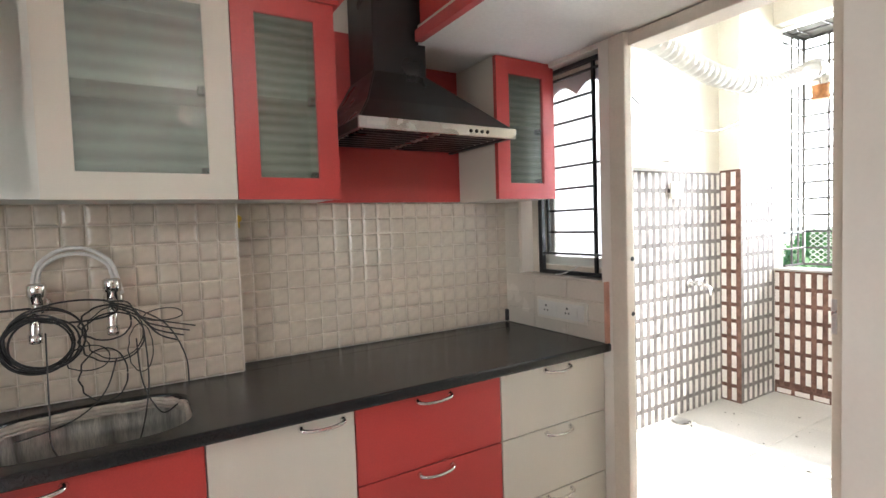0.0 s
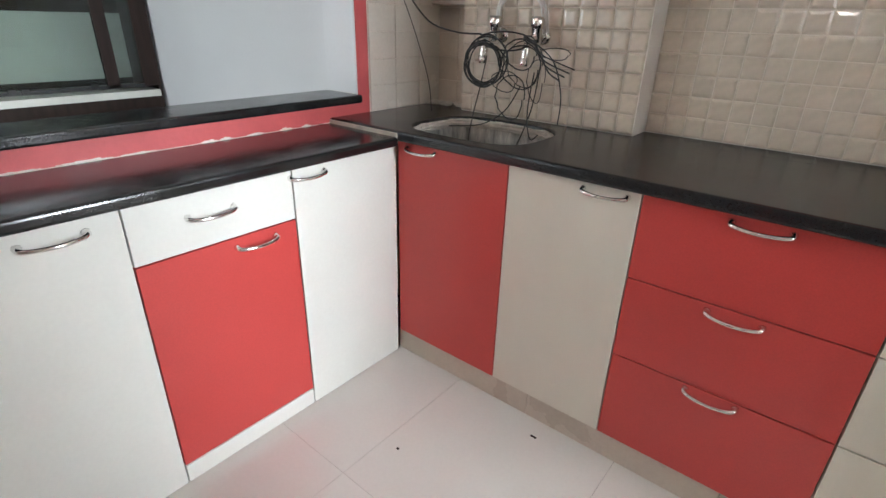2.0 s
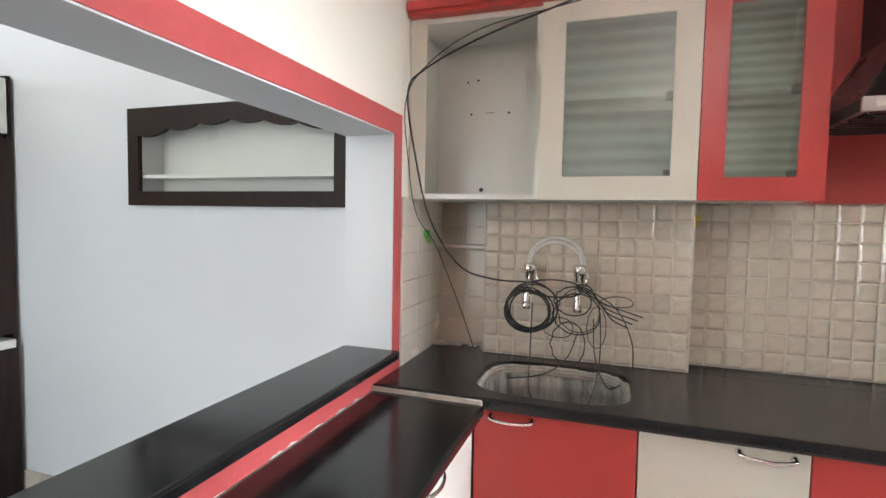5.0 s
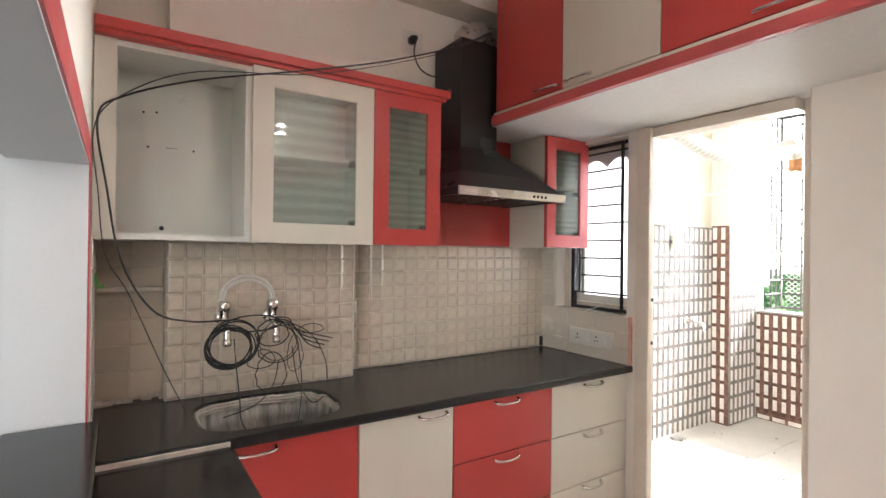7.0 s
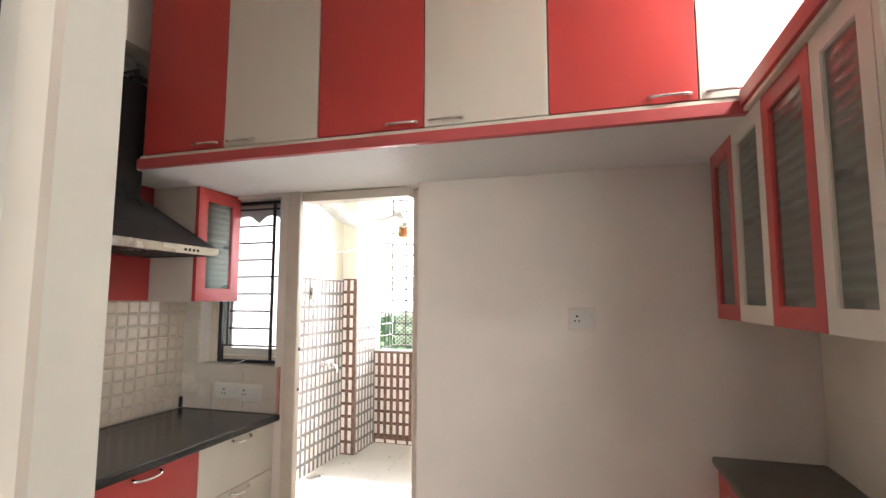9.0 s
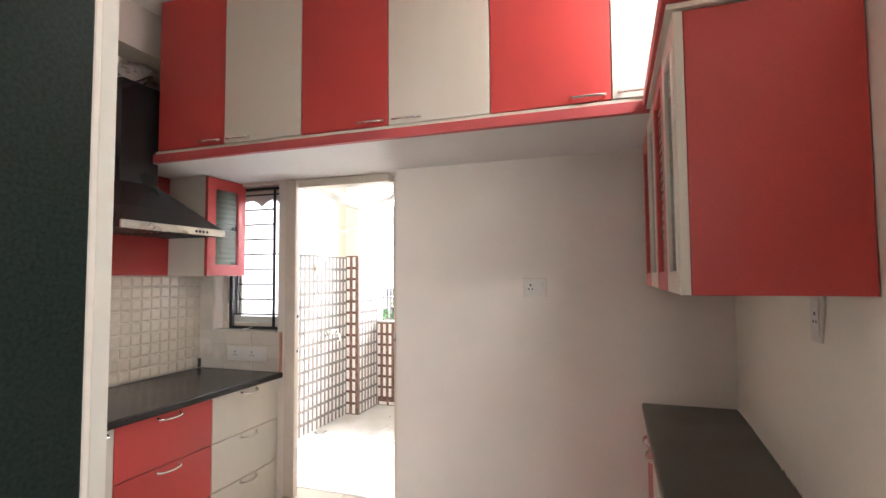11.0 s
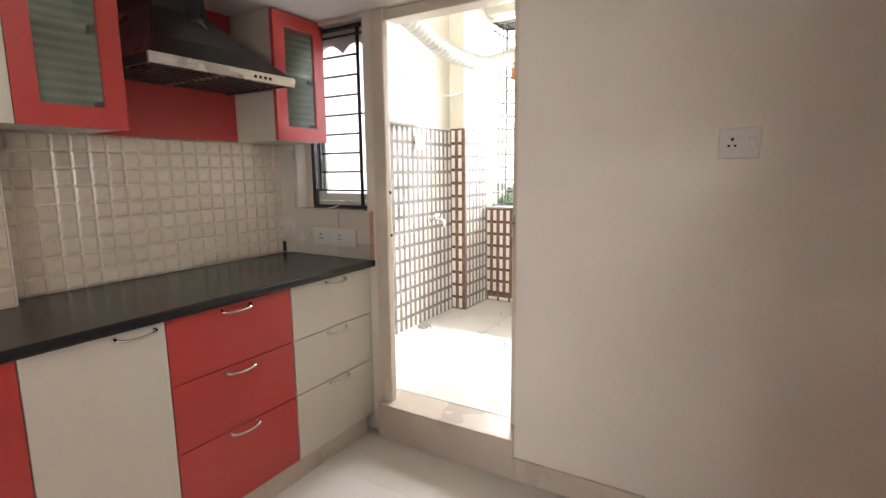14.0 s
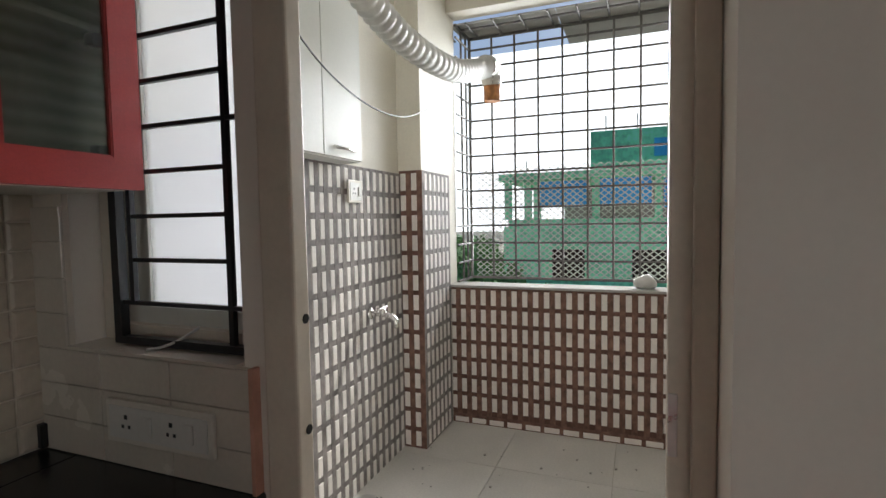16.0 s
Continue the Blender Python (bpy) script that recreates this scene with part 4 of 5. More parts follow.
rng = random.Random(4)
coil = thing("cable_coil", (-0.285, 2.165, 1.0), "coil of thin black cable hung on the tap", "cable")
for k in range(7):
    cx, cz, r = -0.285 + rng.uniform(-0.012, 0.012), 1.098 + rng.uniform(-0.012, 0.012), 0.082 + rng.uniform(-0.012, 0.01)
    part("turn", tube([(cx + r * math.cos(a * math.pi / 9), 2.165 + 0.006 * math.sin(a + k), cz + r * (0.92 + 0.05 * math.sin(k)) * math.sin(a * math.pi / 9)) for a in range(19)], 0.0028, 6, smooth_path=2), M_BLACK, coil, smooth=True)
loose = thing("loose_wires", (-0.12, 2.15, 0.9), "tangle of thin black wires hanging over the sink", "wires")


def loop(cx, cz, rx, rz, y, r, turn=1.0, start=0.0):
    n = 22
    part("wire", tube([(cx + rx * math.cos(start + turn * 2 * math.pi * k / n) * (1 + 0.06 * math.sin(3 * k)), y + 0.012 * math.sin(k * 0.5), cz + rz * math.sin(start + turn * 2 * math.pi * k / n)) for k in range(n + 1)], r, 5, smooth_path=2), M_BLACK, loose, smooth=True)


for cx, cz, rx, rz, y, r in ((-0.125, 1.09, 0.075, 0.07, 2.15, 0.0024), (-0.12, 1.10, 0.068, 0.075, 2.165, 0.0018), (-0.15, 0.99, 0.055, 0.075, 2.14, 0.0022), (-0.185, 1.04, 0.05, 0.035, 2.15, 0.0018), (-0.06, 1.05, 0.03, 0.07, 2.15, 0.0016), (-0.14, 1.13, 0.06, 0.05, 2.17, 0.0026), (-0.21, 1.17, 0.10, 0.03, 2.17, 0.0030), (0.0, 1.14, 0.05, 0.018, 2.15, 0.0018)):
    loop(cx, cz, rx, rz, y, r)
for k in range(4):
    part("wire", tube([(-0.13, 2.165, 1.19 - 0.004 * k), (-0.085 + k * 0.008, 2.15, 1.185 - 0.014 * k), (-0.05 + k * 0.012, 2.14, 1.14 - 0.018 * k), (-0.03 + 0.016 * (7 - k), 2.13, 1.10 - 0.012 * k)], rng.uniform(0.0016, 0.0028), 5, smooth_path=5), M_BLACK, loose, smooth=True)
for pts in ([(-0.275, 2.165, 1.12), (-0.272, 2.13, 1.02), (-0.268, 2.09, 0.93), (-0.262, 2.06, 0.84), (-0.20, 2.0, 0.76)],
            [(-0.05, 2.15, 1.10), (-0.045, 2.12, 1.0), (-0.05, 2.09, 0.92), (-0.075, 2.05, 0.82), (-0.12, 2.0, 0.75)],
            [(-0.07, 2.15, 1.08), (-0.06, 2.11, 0.96), (-0.02, 2.07, 0.88), (0.02, 2.05, 0.90)],
            [(-0.10, 2.16, 1.18), (0.0, 2.14, 1.12), (0.05, 2.12, 1.02), (0.055, 2.11, 0.93)],
            [(-0.12, 2.15, 1.03), (-0.15, 2.11, 0.95), (-0.22, 2.07, 0.90), (-0.33, 2.03, 0.885)]):
    part("wire", tube(pts, 0.0022, 5, smooth_path=6), M_BLACK, loose, smooth=True)
run = bmesh.new()
tube([(1.02, 2.26, 2.60), (0.88, 2.19, 2.515), (0.70, 2.1, 2.40), (0.48, 1.99, 2.275), (0.2, 1.985, 2.165), (-0.1, 1.985, 2.07), (-0.42, 1.985, 1.975), (-0.62, 1.99, 1.89), (-0.684, 2.0, 1.82), (-0.66, 2.01, 1.62), (-0.62, 2.06, 1.40), (-0.53, 2.12, 1.24), (-0.42, 2.15, 1.195), (-0.30, 2.16, 1.19)], 0.0032, 6, run, smooth_path=8)
tube([(1.02, 2.26, 2.59), (0.86, 2.18, 2.495), (0.69, 2.09, 2.385), (0.48, 1.985, 2.262), (0.2, 1.98, 2.15), (-0.1, 1.98, 2.055), (-0.42, 1.98, 2.0), (-0.60, 1.985, 1.91), (-0.69, 2.0, 1.80), (-0.68, 2.0, 1.6), (-0.66, 2.03, 1.42), (-0.60, 2.08, 1.30), (-0.5, 2.1, 1.05), (-0.44, 2.06, 0.92)], 0.0018, 6, run, smooth_path=8)
solid("hanging_cable", run, M_BLACK, "thin black cables strung across the wall cabinets", "cable", smooth=True)
for y in (2.20, 2.235):
    h = thing("hook", (XW, y, 1.34), "small green plastic wall hook", "hook", "green hooks")
    part("base", lathe([(0.001, 0), (0.016, 0), (0.016, 0.005), (0.001, 0.006)], (XW + 0.009, y, 1.345), "x", 14), M_CLIP, h, smooth=True)
    part("loop", tube([(XW + 0.015, y, 1.335), (XW + 0.019, y, 1.318), (XW + 0.029, y, 1.314), (XW + 0.033, y, 1.325)], 0.0025, 6, smooth_path=4), M_CLIP, h, smooth=True)

h = thing("hook", (0.255, 2.40, 1.416), "small yellow plastic wall hook on the tiles", "hook")
part("base", lathe([(0.001, 0), (0.013, 0), (0.013, -0.006), (0.001, -0.007)], (0.258, 2.399, 1.42), "y", 14), M_YHOOK, h, smooth=True)
part("loop", tube([(0.258, 2.393, 1.41), (0.258, 2.388, 1.393), (0.258, 2.378, 1.389), (0.258, 2.374, 1.40)], 0.0025, 6, smooth_path=4), M_YHOOK, h, smooth=True)

# ---- living room furniture seen through the hatch ----
c = thing("wall_niche_cabinet", (-1.45, 2.08, 1.43), "dark wenge wall shelf with scalloped top board", "shelf")
fx0, fx1, fz0, fz1 = -2.04, -0.952, 1.438, 1.855
bm = bmesh.new()
bx(fx0, fx0 + 0.06, 2.078, 2.099, fz0, fz1, 0, bm)
bx(fx1 - 0.06, fx1, 2.078, 2.099, fz0, fz1, 0, bm)
bx(fx0 + 0.06, fx1 - 0.06, 2.078, 2.099, fz0, fz0 + 0.06, 0, bm)
part("frame", bm, M_WENGE, c, "dark wenge frame")
bm = bmesh.new()
n = 60
top, low = [], []
for k in range(n + 1):
    u = k / n
    x = fx0 + 0.06 + (fx1 - fx0 - 0.12) * u
    v = abs(2 * u - 1)
    z = fz1 - 0.075 - 0.052 * v ** 1.5 - 0.016 * abs(math.sin(u * math.pi * 6)) ** 0.7 + 0.01
    top.append(bm.verts.new((x, 2.078, fz1)))
    low.append(bm.verts.new((x, 2.078, z)))
for k in range(n):
    bm.faces.new((top[k], low[k], low[k + 1], top[k + 1]))
ext = bmesh.ops.extrude_face_region(bm, geom=bm.faces[:])
bmesh.ops.translate(bm, verts=[v for v in ext["geom"] if isinstance(v, bmesh.types.BMVert)], vec=(0, 0.02, 0))
bmesh.ops.recalc_face_normals(bm, faces=bm.faces)
part("scalloped_board", bm, M_WENGE, c, "wavy scalloped top board")
part("back", bx(-1.999, -1.001, 2.226, 2.234, 1.481, 1.839), M_WHITELAM, c, "pale back board")
part("shelf", bx(-1.998, -1.002, 2.105, 2.225, 1.557, 1.572), M_WHITELAM, c, "pale shelf board")

tvx = -2.8
u = thing("display_unit", (-3.0, 1.2, 0), "dark wenge display unit with glass doors and white panels", "display unit")
bm = bx(tvx - 0.42, tvx - 0.40, 0.0, 2.085, 0.0, 2.05)
bx(tvx - 0.40, tvx, 0.0, 0.02, 0.0, 2.05, 0, bm)
bx(tvx - 0.40, tvx, 2.065, 2.085, 0.0, 2.05, 0, bm)
part("body", bm, M_WENGE, u)
for a, b in ((0.02, 0.60), (0.60, 1.29), (1.29, 2.078)):
    front("upper_door", u, "x", tvx, 1, a, b, 1.77, 2.04, M_WHITELAM, "white laminate door", 0.004, ((a + b) / 2, 1.80))
part("upper_shelf", bx(tvx - 0.40, tvx - 0.02, 0.02, 2.065, 1.752, 1.768), M_WENGE, u)
for a, b in ((0.56, 0.62), (0.815, 0.875), (1.775, 1.845), (1.985, 2.065)):
    part("stile", bx(tvx - 0.03, tvx, a, b, 0.80, 1.752), M_WENGE, u)
for a, b in ((0.875, 1.775), (1.845, 1.985), (0.62, 0.815)):
    part("pane", bx(tvx - 0.018, tvx - 0.014, a, b, 0.82, 1.75), M_DISPLAY, u, "clear display glass")
part("back_panel", bx(tvx - 0.396, tvx - 0.38, 0.6, 2.06, 0.82, 1.22), M_WHITELAM, u, "white back panel")
part("back_panel", bx(tvx - 0.396, tvx - 0.38, 0.6, 2.06, 1.50, 1.75), M_WHITELAM, u, "white back panel")
part("rail", bx(tvx - 0.03, tvx, 0.62, 1.985, 0.795, 0.815), M_IRON, u)
for y in (1.0, 1.30, 1.36, 1.70):
    part("roller", bx(tvx - 0.005, tvx + 0.012, y - 0.02, y + 0.02, 0.80, 0.83, 0.004), M_BLACK, u)
part("ledge", bx(tvx - 0.40, tvx + 0.02, 0.02, 2.065, 0.735, 0.775), M_WHITELAM, u, "white ledge")
part("base_front", bx(tvx - 0.02, tvx + 0.02, 0.0, 2.075, 0.0, 0.735), M_WENGE, u, "dark wenge base")

sb = thing("sideboard", (-5.05, -1.0, 0), "low black glossy sideboard in the living room", "sideboard")
part("body", bx(-5.24, -4.85, -1.75, -0.25, 0.08, 0.80, 0.004), M_GRANITE, sb)
part("top", bx(-5.245, -4.83, -1.77, -0.23, 0.801, 0.83, 0.004), M_GRANITE, sb)
part("plinth", bx(-5.22, -4.9, -1.7, -0.3, 0.0, 0.08), M_BLACK, sb)
for k in range(3):
    part("door", bx(-4.848, -4.84, -1.74 + k * 0.495, -1.255 + k * 0.495, 0.10, 0.79, 0.002), M_GRANITE, sb)

# ---- utility balcony ----
UZ, UY, UX = 0.18, 2.31, 3.55
structure("utility_floor_slab", bx(1.62, UX + 0.15, -0.4, UY + 0.15, 0.0, UZ - 0.006), M_JOINT, "joints under the utility floor tiles", "floor")
structure("utility_wall_north", bx(1.60, UX + 0.15, UY + 0.012, UY + 0.15, 0, 2.8), M_UTWALL, "cream painted utility wall above woven-pattern tiles", "wall")
structure("utility_pillar", bx(3.16, UX + 0.14, 2.19, UY + 0.012, 0, 2.8), M_UTWALL, "cream painted pillar of the utility balcony", "pillar")
structure("utility_parapet", bx(UX + 0.012, UX + 0.14, -0.4, 2.19, 0, 1.0), M_UTWALL, "low parapet wall under the balcony opening", "parapet")
structure("utility_wall_south", bx(1.60, UX + 0.15, -0.55, -0.4, 0, 2.8), M_UTWALL, "cream painted utility wall", "wall")
structure("utility_wall_east", bx(UX + 0.012, UX + 0.14, -0.4, 0.93, 1.0, 2.8), M_UTWALL, "cream painted utility wall", "wall")
structure("utility_ceiling", bx(1.60, UX + 0.15, -0.55, UY + 0.15, 2.8, 2.95), M_CEIL, "white utility ceiling", "ceiling")
structure("utility_lintel", bx(UX + 0.012, UX + 0.14, 0.93, 2.19, 2.60, 2.8), M_UTWALL, "lintel over the balcony opening", "lintel")
structure("parapet_coping", bx(UX - 0.01, UX + 0.16, 0.93, 2.188, 1.0, 1.015, 0.003), M_CONC, "rough concrete coping of the parapet", "coping")


def weave(name, origin, along, out, width, z0, z1, label, band=None):
    """Wall tiles with a woven relief: brown bands with pale upright bars between them."""
    o, a, n = Vector(origin), Vector(along), Vector(out)
    base = bmesh.new()
    q = [o + Vector((0, 0, z0)), o + a * width + Vector((0, 0, z0)), o + a * width + Vector((0, 0, z1)), o + Vector((0, 0, z1))]
    f = [base.verts.new(p + n * 0.006) for p in q]
    b = [base.verts.new(p) for p in q]
    base.faces.new(f)
    base.faces.new(b[::-1])
    for k in range(4):
        base.faces.new((f[k], b[k], b[(k + 1) % 4], f[(k + 1) % 4]))
    bmesh.ops.recalc_face_normals(base, faces=base.faces)
    t = thing(name, tuple(o), label, "wall tiles", kind="structure")
    part("cross_bands", base, band or M_BROWNT, t, "dark brown cross bands")

    def slab(bm, u0, u1, w0, w1, d0, d1, c):
        p = [o + a * uu + n * d + Vector((0, 0, zz)) for uu, zz, d in ((u0, w0, d0), (u1, w0, d0), (u1, w1, d0), (u0, w1, d0),
             (u0 + c, w0 + c, d1), (u1 - c, w0 + c, d1), (u1 - c, w1 - c, d1), (u0 + c, w1 - c, d1))]
        v = [bm.verts.new(x) for x in p]
        bm.faces.new(v[4:])
        for k in range(4):
            bm.faces.new((v[k], v[(k + 1) % 4], v[4 + (k + 1) % 4], v[4 + k]))

    bars, strips = bmesh.new(), bmesh.new()
    pw, ph = 0.0615, 0.105
    for i in range(int(width / pw) + 1):
        s0, s1 = i * pw, min(i * pw + 0.0305, width - 0.001)
        if s1 - s0 > 0.006:
            slab(strips, s0, s1, z0 + 0.001, z1 - 0.001, 0.006, 0.0075, 0.0015)
        u0, u1 = i * pw + 0.0308, min((i + 1) * pw - 0.0003, width - 0.001)
        if u1 - u0 < 0.008:
            continue
        for j in range(int((z1 - z0) / ph) + 1):
            w1 = z1 - j * ph - (0.0235 if j else 0.014)
            w0 = max(z1 - (j + 1) * ph + 0.001, z0 + 0.001)
            if w1 - w0 > 0.012:
                slab(bars, u0, u1, w0, w1, 0.006, 0.0088, 0.0022)
    for bm in (bars, strips):
        bmesh.ops.recalc_face_normals(bm, faces=bm.faces)
    tagged(part("upright_bands", strips, band or M_BROWNS, t, "mottled brown upright bands"), kind="stuff")
    tagged(part("pale_bars", bars, M_WHITET, t, "pale woven bars"), kind="stuff")


# South-facing tiles take the band colour that has glare painted in.
weave("utility_tiles_north", (1.60, UY + 0.006, 0), (1, 0, 0), (0, -1, 0), 1.56, UZ, 1.645, "white and brown woven-pattern tiles on the utility wall, glare greyed into the bands", M_GLAREB)
weave("pillar_tiles_west", (3.16, 2.184, 0), (0, 1, 0), (-1, 0, 0), 0.13, UZ, 1.66, "white and brown woven-pattern tiles on the pillar side")
weave("pillar_tiles_front", (3.154, 2.19, 0), (1, 0, 0), (0, -1, 0), 0.402, UZ, 1.66, "white and brown woven-pattern tiles on the pillar front, glare greyed into the bands", M_GLAREB)
weave("parapet_tiles", (UX + 0.012, -0.4, 0), (0, 1, 0), (-1, 0, 0), 2.58, UZ + 0.055, 1.0, "white and brown woven-pattern tiles on the parapet")

cut = thing("parapet_cut_tiles", (UX, 1.0, UZ), "cut strip of woven-pattern tile along the floor", "wall tiles", kind="structure")
part("cross_band", bx(UX + 0.006, UX + 0.012, -0.4, 2.18, UZ, UZ + 0.054), M_BROWNS, cut)
for k in range(24):
    part("pale_bar", bx(UX + 0.003, UX + 0.006, -0.38 + k * 0.107, -0.295 + k * 0.107, UZ + 0.006, UZ + 0.036, 0.001, seg=1), M_WHITET, cut)

c = thing("utility_cabinet", (2.3, 2.25, 1.64), "white laminate wall cabinet in the utility balcony", "cabinet")
part("body", bx(1.95, 2.58, 2.215, UY + 0.01, 1.64, 2.75), M_WHITELAM, c)
front("door", c, "y", 2.197, -1, 1.95, 2.31, 1.642, 2.75, M_WHITELAM, "white laminate door", 0.002)
front("door", c, "y", 2.197, -1, 2.31, 2.58, 1.642, 2.75, M_WHITELAM, "white laminate door", 0.002, (2.44, 1.68))
socket((2.675, 2.300, 1.53), "y", -1, 0.115, 0.10, "white socket on the tiled utility wall", (0.025,), (-0.015,))
t = thing("tap", (2.80, 2.30, 0.97), "chrome bib tap on the tiled utility wall", "tap")
part("flange", lathe([(0.001, 0), (0.028, 0), (0.028, -0.004), (0.014, -0.012), (0.001, -0.012)], (2.80, 2.302, 0.97), "y"), M_CHROME, t, smooth=True)
part("body", tube([(2.80, 2.298, 0.97), (2.80, 2.24, 0.97), (2.80, 2.20, 0.965), (2.80, 2.175, 0.945), (2.80, 2.168, 0.91)], 0.013, 10, smooth_path=5), M_CHROME, t, smooth=True)
part("lever", bx(2.76, 2.84, 2.232, 2.25, 0.992, 1.004, 0.003), M_CHROME, t)
part("valve", lathe([(0.001, 0.965), (0.016, 0.965), (0.016, 1.0), (0.001, 1.0)], (2.80, 2.24, 0)), M_CHROME, t, smooth=True)
bm = lathe([(0.001, 0.002), (0.045, 0.002), (0.052, 0.006), (0.052, 0.0), (0.001, 0.0)], (2.603, 2.235, UZ))
solid("floor_drain", bm, M_STEEL, "round steel floor drain", "drain", smooth=True)

# flexible duct to the outside
pts = [(1.62, 2.10, 2.34), (1.9, 2.06, 2.30), (2.2, 2.02, 2.20), (2.55, 2.0, 2.11), (2.95, 1.95, 2.09), (3.25, 1.92, 2.16), (3.42, 1.91, 2.22)]
bm = tube(pts, 0.06, 18, smooth_path=26, radii=lambda t: 0.052 + 0.0055 * math.sin(t * 330))
d = thing("exhaust_duct", (2.6, 2.0, 2.1), "ribbed white flexible exhaust duct across the balcony", "duct")
part("hose", bm, M_DUCT, d, "ribbed flexible hose", True)
part("elbow", tube([(3.40, 1.91, 2.215), (3.47, 1.91, 2.235), (3.52, 1.91, 2.21), (3.535, 1.91, 2.15)], 0.055, 16, smooth_path=5, radii=lambda t: 0.058 + 0.004 * math.sin(t * 25)), M_FOIL, d, "foil wrapped elbow", True)
part("outlet", lathe([(0.04, 2.06), (0.045, 2.06), (0.045, 2.13), (0.05, 2.15), (0.001, 2.15)], (3.535, 1.91, 0)), M_RUST, d, "rust-stained outlet", True)
line = tube([(1.6, 1.9, 2.05), (2.0, 2.05, 1.93), (2.4, 2.1, 1.85), (2.8, 2.12, 1.86), (3.2, 2.15, 1.98), (3.55, 2.16, 2.1)], 0.003, 6, smooth_path=8)
solid("clothes_line", line, M_BLACK, "thin dark wire slung across the balcony", "wire", smooth=True)

# projecting wire grille of the balcony opening
gx, gy0, gy1, gz0, gz1 = 3.92, 0.80, 2.165, 1.02, 2.56
g = thing("balcony_grille", (gx, 1.4, gz0), "projecting rusty wire grille of the balcony opening", "grille")
bm = bmesh.new()
for y in (gy0, 0.93, gy1):
    bx(gx - 0.008, gx + 0.008, y - 0.008, y + 0.008, gz0, gz1, 0, bm)
for z in (gz0, gz1):
    bx(gx - 0.008, gx + 0.008, gy0, gy1, z - 0.008, z + 0.008, 0, bm)
    for y in (gy0, gy1):
        bx(UX + 0.1, gx, y - 0.007, y + 0.007, z - 0.007, z + 0.007, 0, bm)
part("frame", bm, M_WIRE, g)
y = gy1 - 0.148
while y > gy0 + 0.02:
    part("rod", tube([(gx, y, gz0), (gx, y, gz1)], 0.007, 6), M_WIRE, g)
    y -= 0.148
z = gz0 + 0.113
while z < gz1:
    part("rod", tube([(gx, gy0, z), (gx, gy1, z)], 0.0068, 6), M_WIRE, g)
    part("rod", tube([(UX + 0.1, gy1, z), (gx, gy1, z)], 0.0068, 6), M_WIRE, g)
    z += 0.113
for x in (3.75, 3.84):
    part("rod", tube([(x, gy1, gz0), (x, gy1, gz1)], 0.0068, 6), M_WIRE, g)
for i in range(10):
    part("rod", tube([(UX + 0.1, gy0 + 0.02 + i * 0.16, gz1), (gx, gy0 + 0.02 + i * 0.16, gz1)], 0.0068, 6), M_WIRE, g)
part("rod", tube([(3.75, gy0, gz1), (3.75, gy1, gz1)], 0.0068, 6), M_WIRE, g)
# The unseen overhang beyond the grille is added to trim the sun patch.
solid("canopy_sun_trim", bx(UX + 0.142, gx + 0.40, gy0 - 0.05, 1.58, gz1 + 0.015, gz1 + 0.022), M_CONC, "thin grey sheet on top of the balcony grille, cut to shape the sun patch", "canopy")
solid("canopy_sun_trim", bx(UX + 0.142, gx + 0.02, 1.585, gy1 + 0.05, gz1 + 0.015, gz1 + 0.022), M_CONC, "thin grey sheet on top of the balcony grille, cut to shape the sun patch", "canopy")
net = bmesh.new()
s = 0.046
ny, nz = int((gy1 - gy0) / s), int(0.9 / s)
for i in range(ny):
    for j in range(nz):
        yy, zz = gy0 + i * s, gz0 + 0.01 + j * s * 0.8
        for p, q in (((yy, zz), (yy + s / 2, zz + s * 0.4)), ((yy + s / 2, zz + s * 0.4), (yy + s, zz)), ((yy, zz + s * 0.8), (yy + s / 2, zz + s * 0.4)), ((yy + s / 2, zz + s * 0.4), (yy + s, zz + s * 0.8))):
            d2 = Vector((q[0] - p[0], q[1] - p[1])).normalized() * 0.0030
            vs = [net.verts.new((gx + 0.012, a, b)) for a, b in ((p[0] - d2.y, p[1] + d2.x), (p[0] + d2.y, p[1] - d2.x), (q[0] + d2.y, q[1] - d2.x), (q[0] - d2.y, q[1] + d2.x))]
            net.faces.new(vs)
tagged(solid("bird_net", net, M_NET, "pale diamond bird net on the balcony grille", "net"), kind="stuff")

# ---- outside ----
M_HAZE = bpy.data.materials.new("bright_haze")
M_HAZE.use_nodes = True
hz = M_HAZE.node_tree.nodes["Principled BSDF"]
hz.inputs["Base Color"].default_value = (0, 0, 0, 1)
hz.inputs["Emission Color"].default_value = (0.93, 0.97, 1.0, 1)
hz.inputs["Emission Strength"].default_value = 3.2
structure("backdrop", bx(420, 422, -600, 600, -40, 140), M_HAZE, "bright hazy white sky", "backdrop")
structure("ground", bx(6, 900, -500, 500, -9.2, -9.0), M_GROUND, "dry ground far below the balcony", "ground")
bl = thing("far_building", (24, 4, -9), "unfinished building wrapped in green net with blue sheets", "building")
bm = bmesh.new()
bx(25, 36, -16, 7.6, 3.25, 3.6, 0, bm)
bx(25.3, 36, -16, 7.2, 1.0, 1.35, 0, bm)
part("slab", bm, M_GREEN, bl, "green net covered floor slabs")
part("wall", bx(25.2, 36, -16, 7.4, -9, 1.0), M_GREEN, bl, "green net covered lower storeys")
part("upper_block", bx(25.4, 34, -16, 3.25, 3.6, 5.4), M_GREEN, bl, "green net covered top storey")
for yy in (7.2, 6.2, 5.75, 3.0, 0.3, -2.5, -5.2, -8):
    part("column", bx(25.2, 25.55, yy - 0.16, yy + 0.16, 1.35, 3.25), M_GREEN, bl)
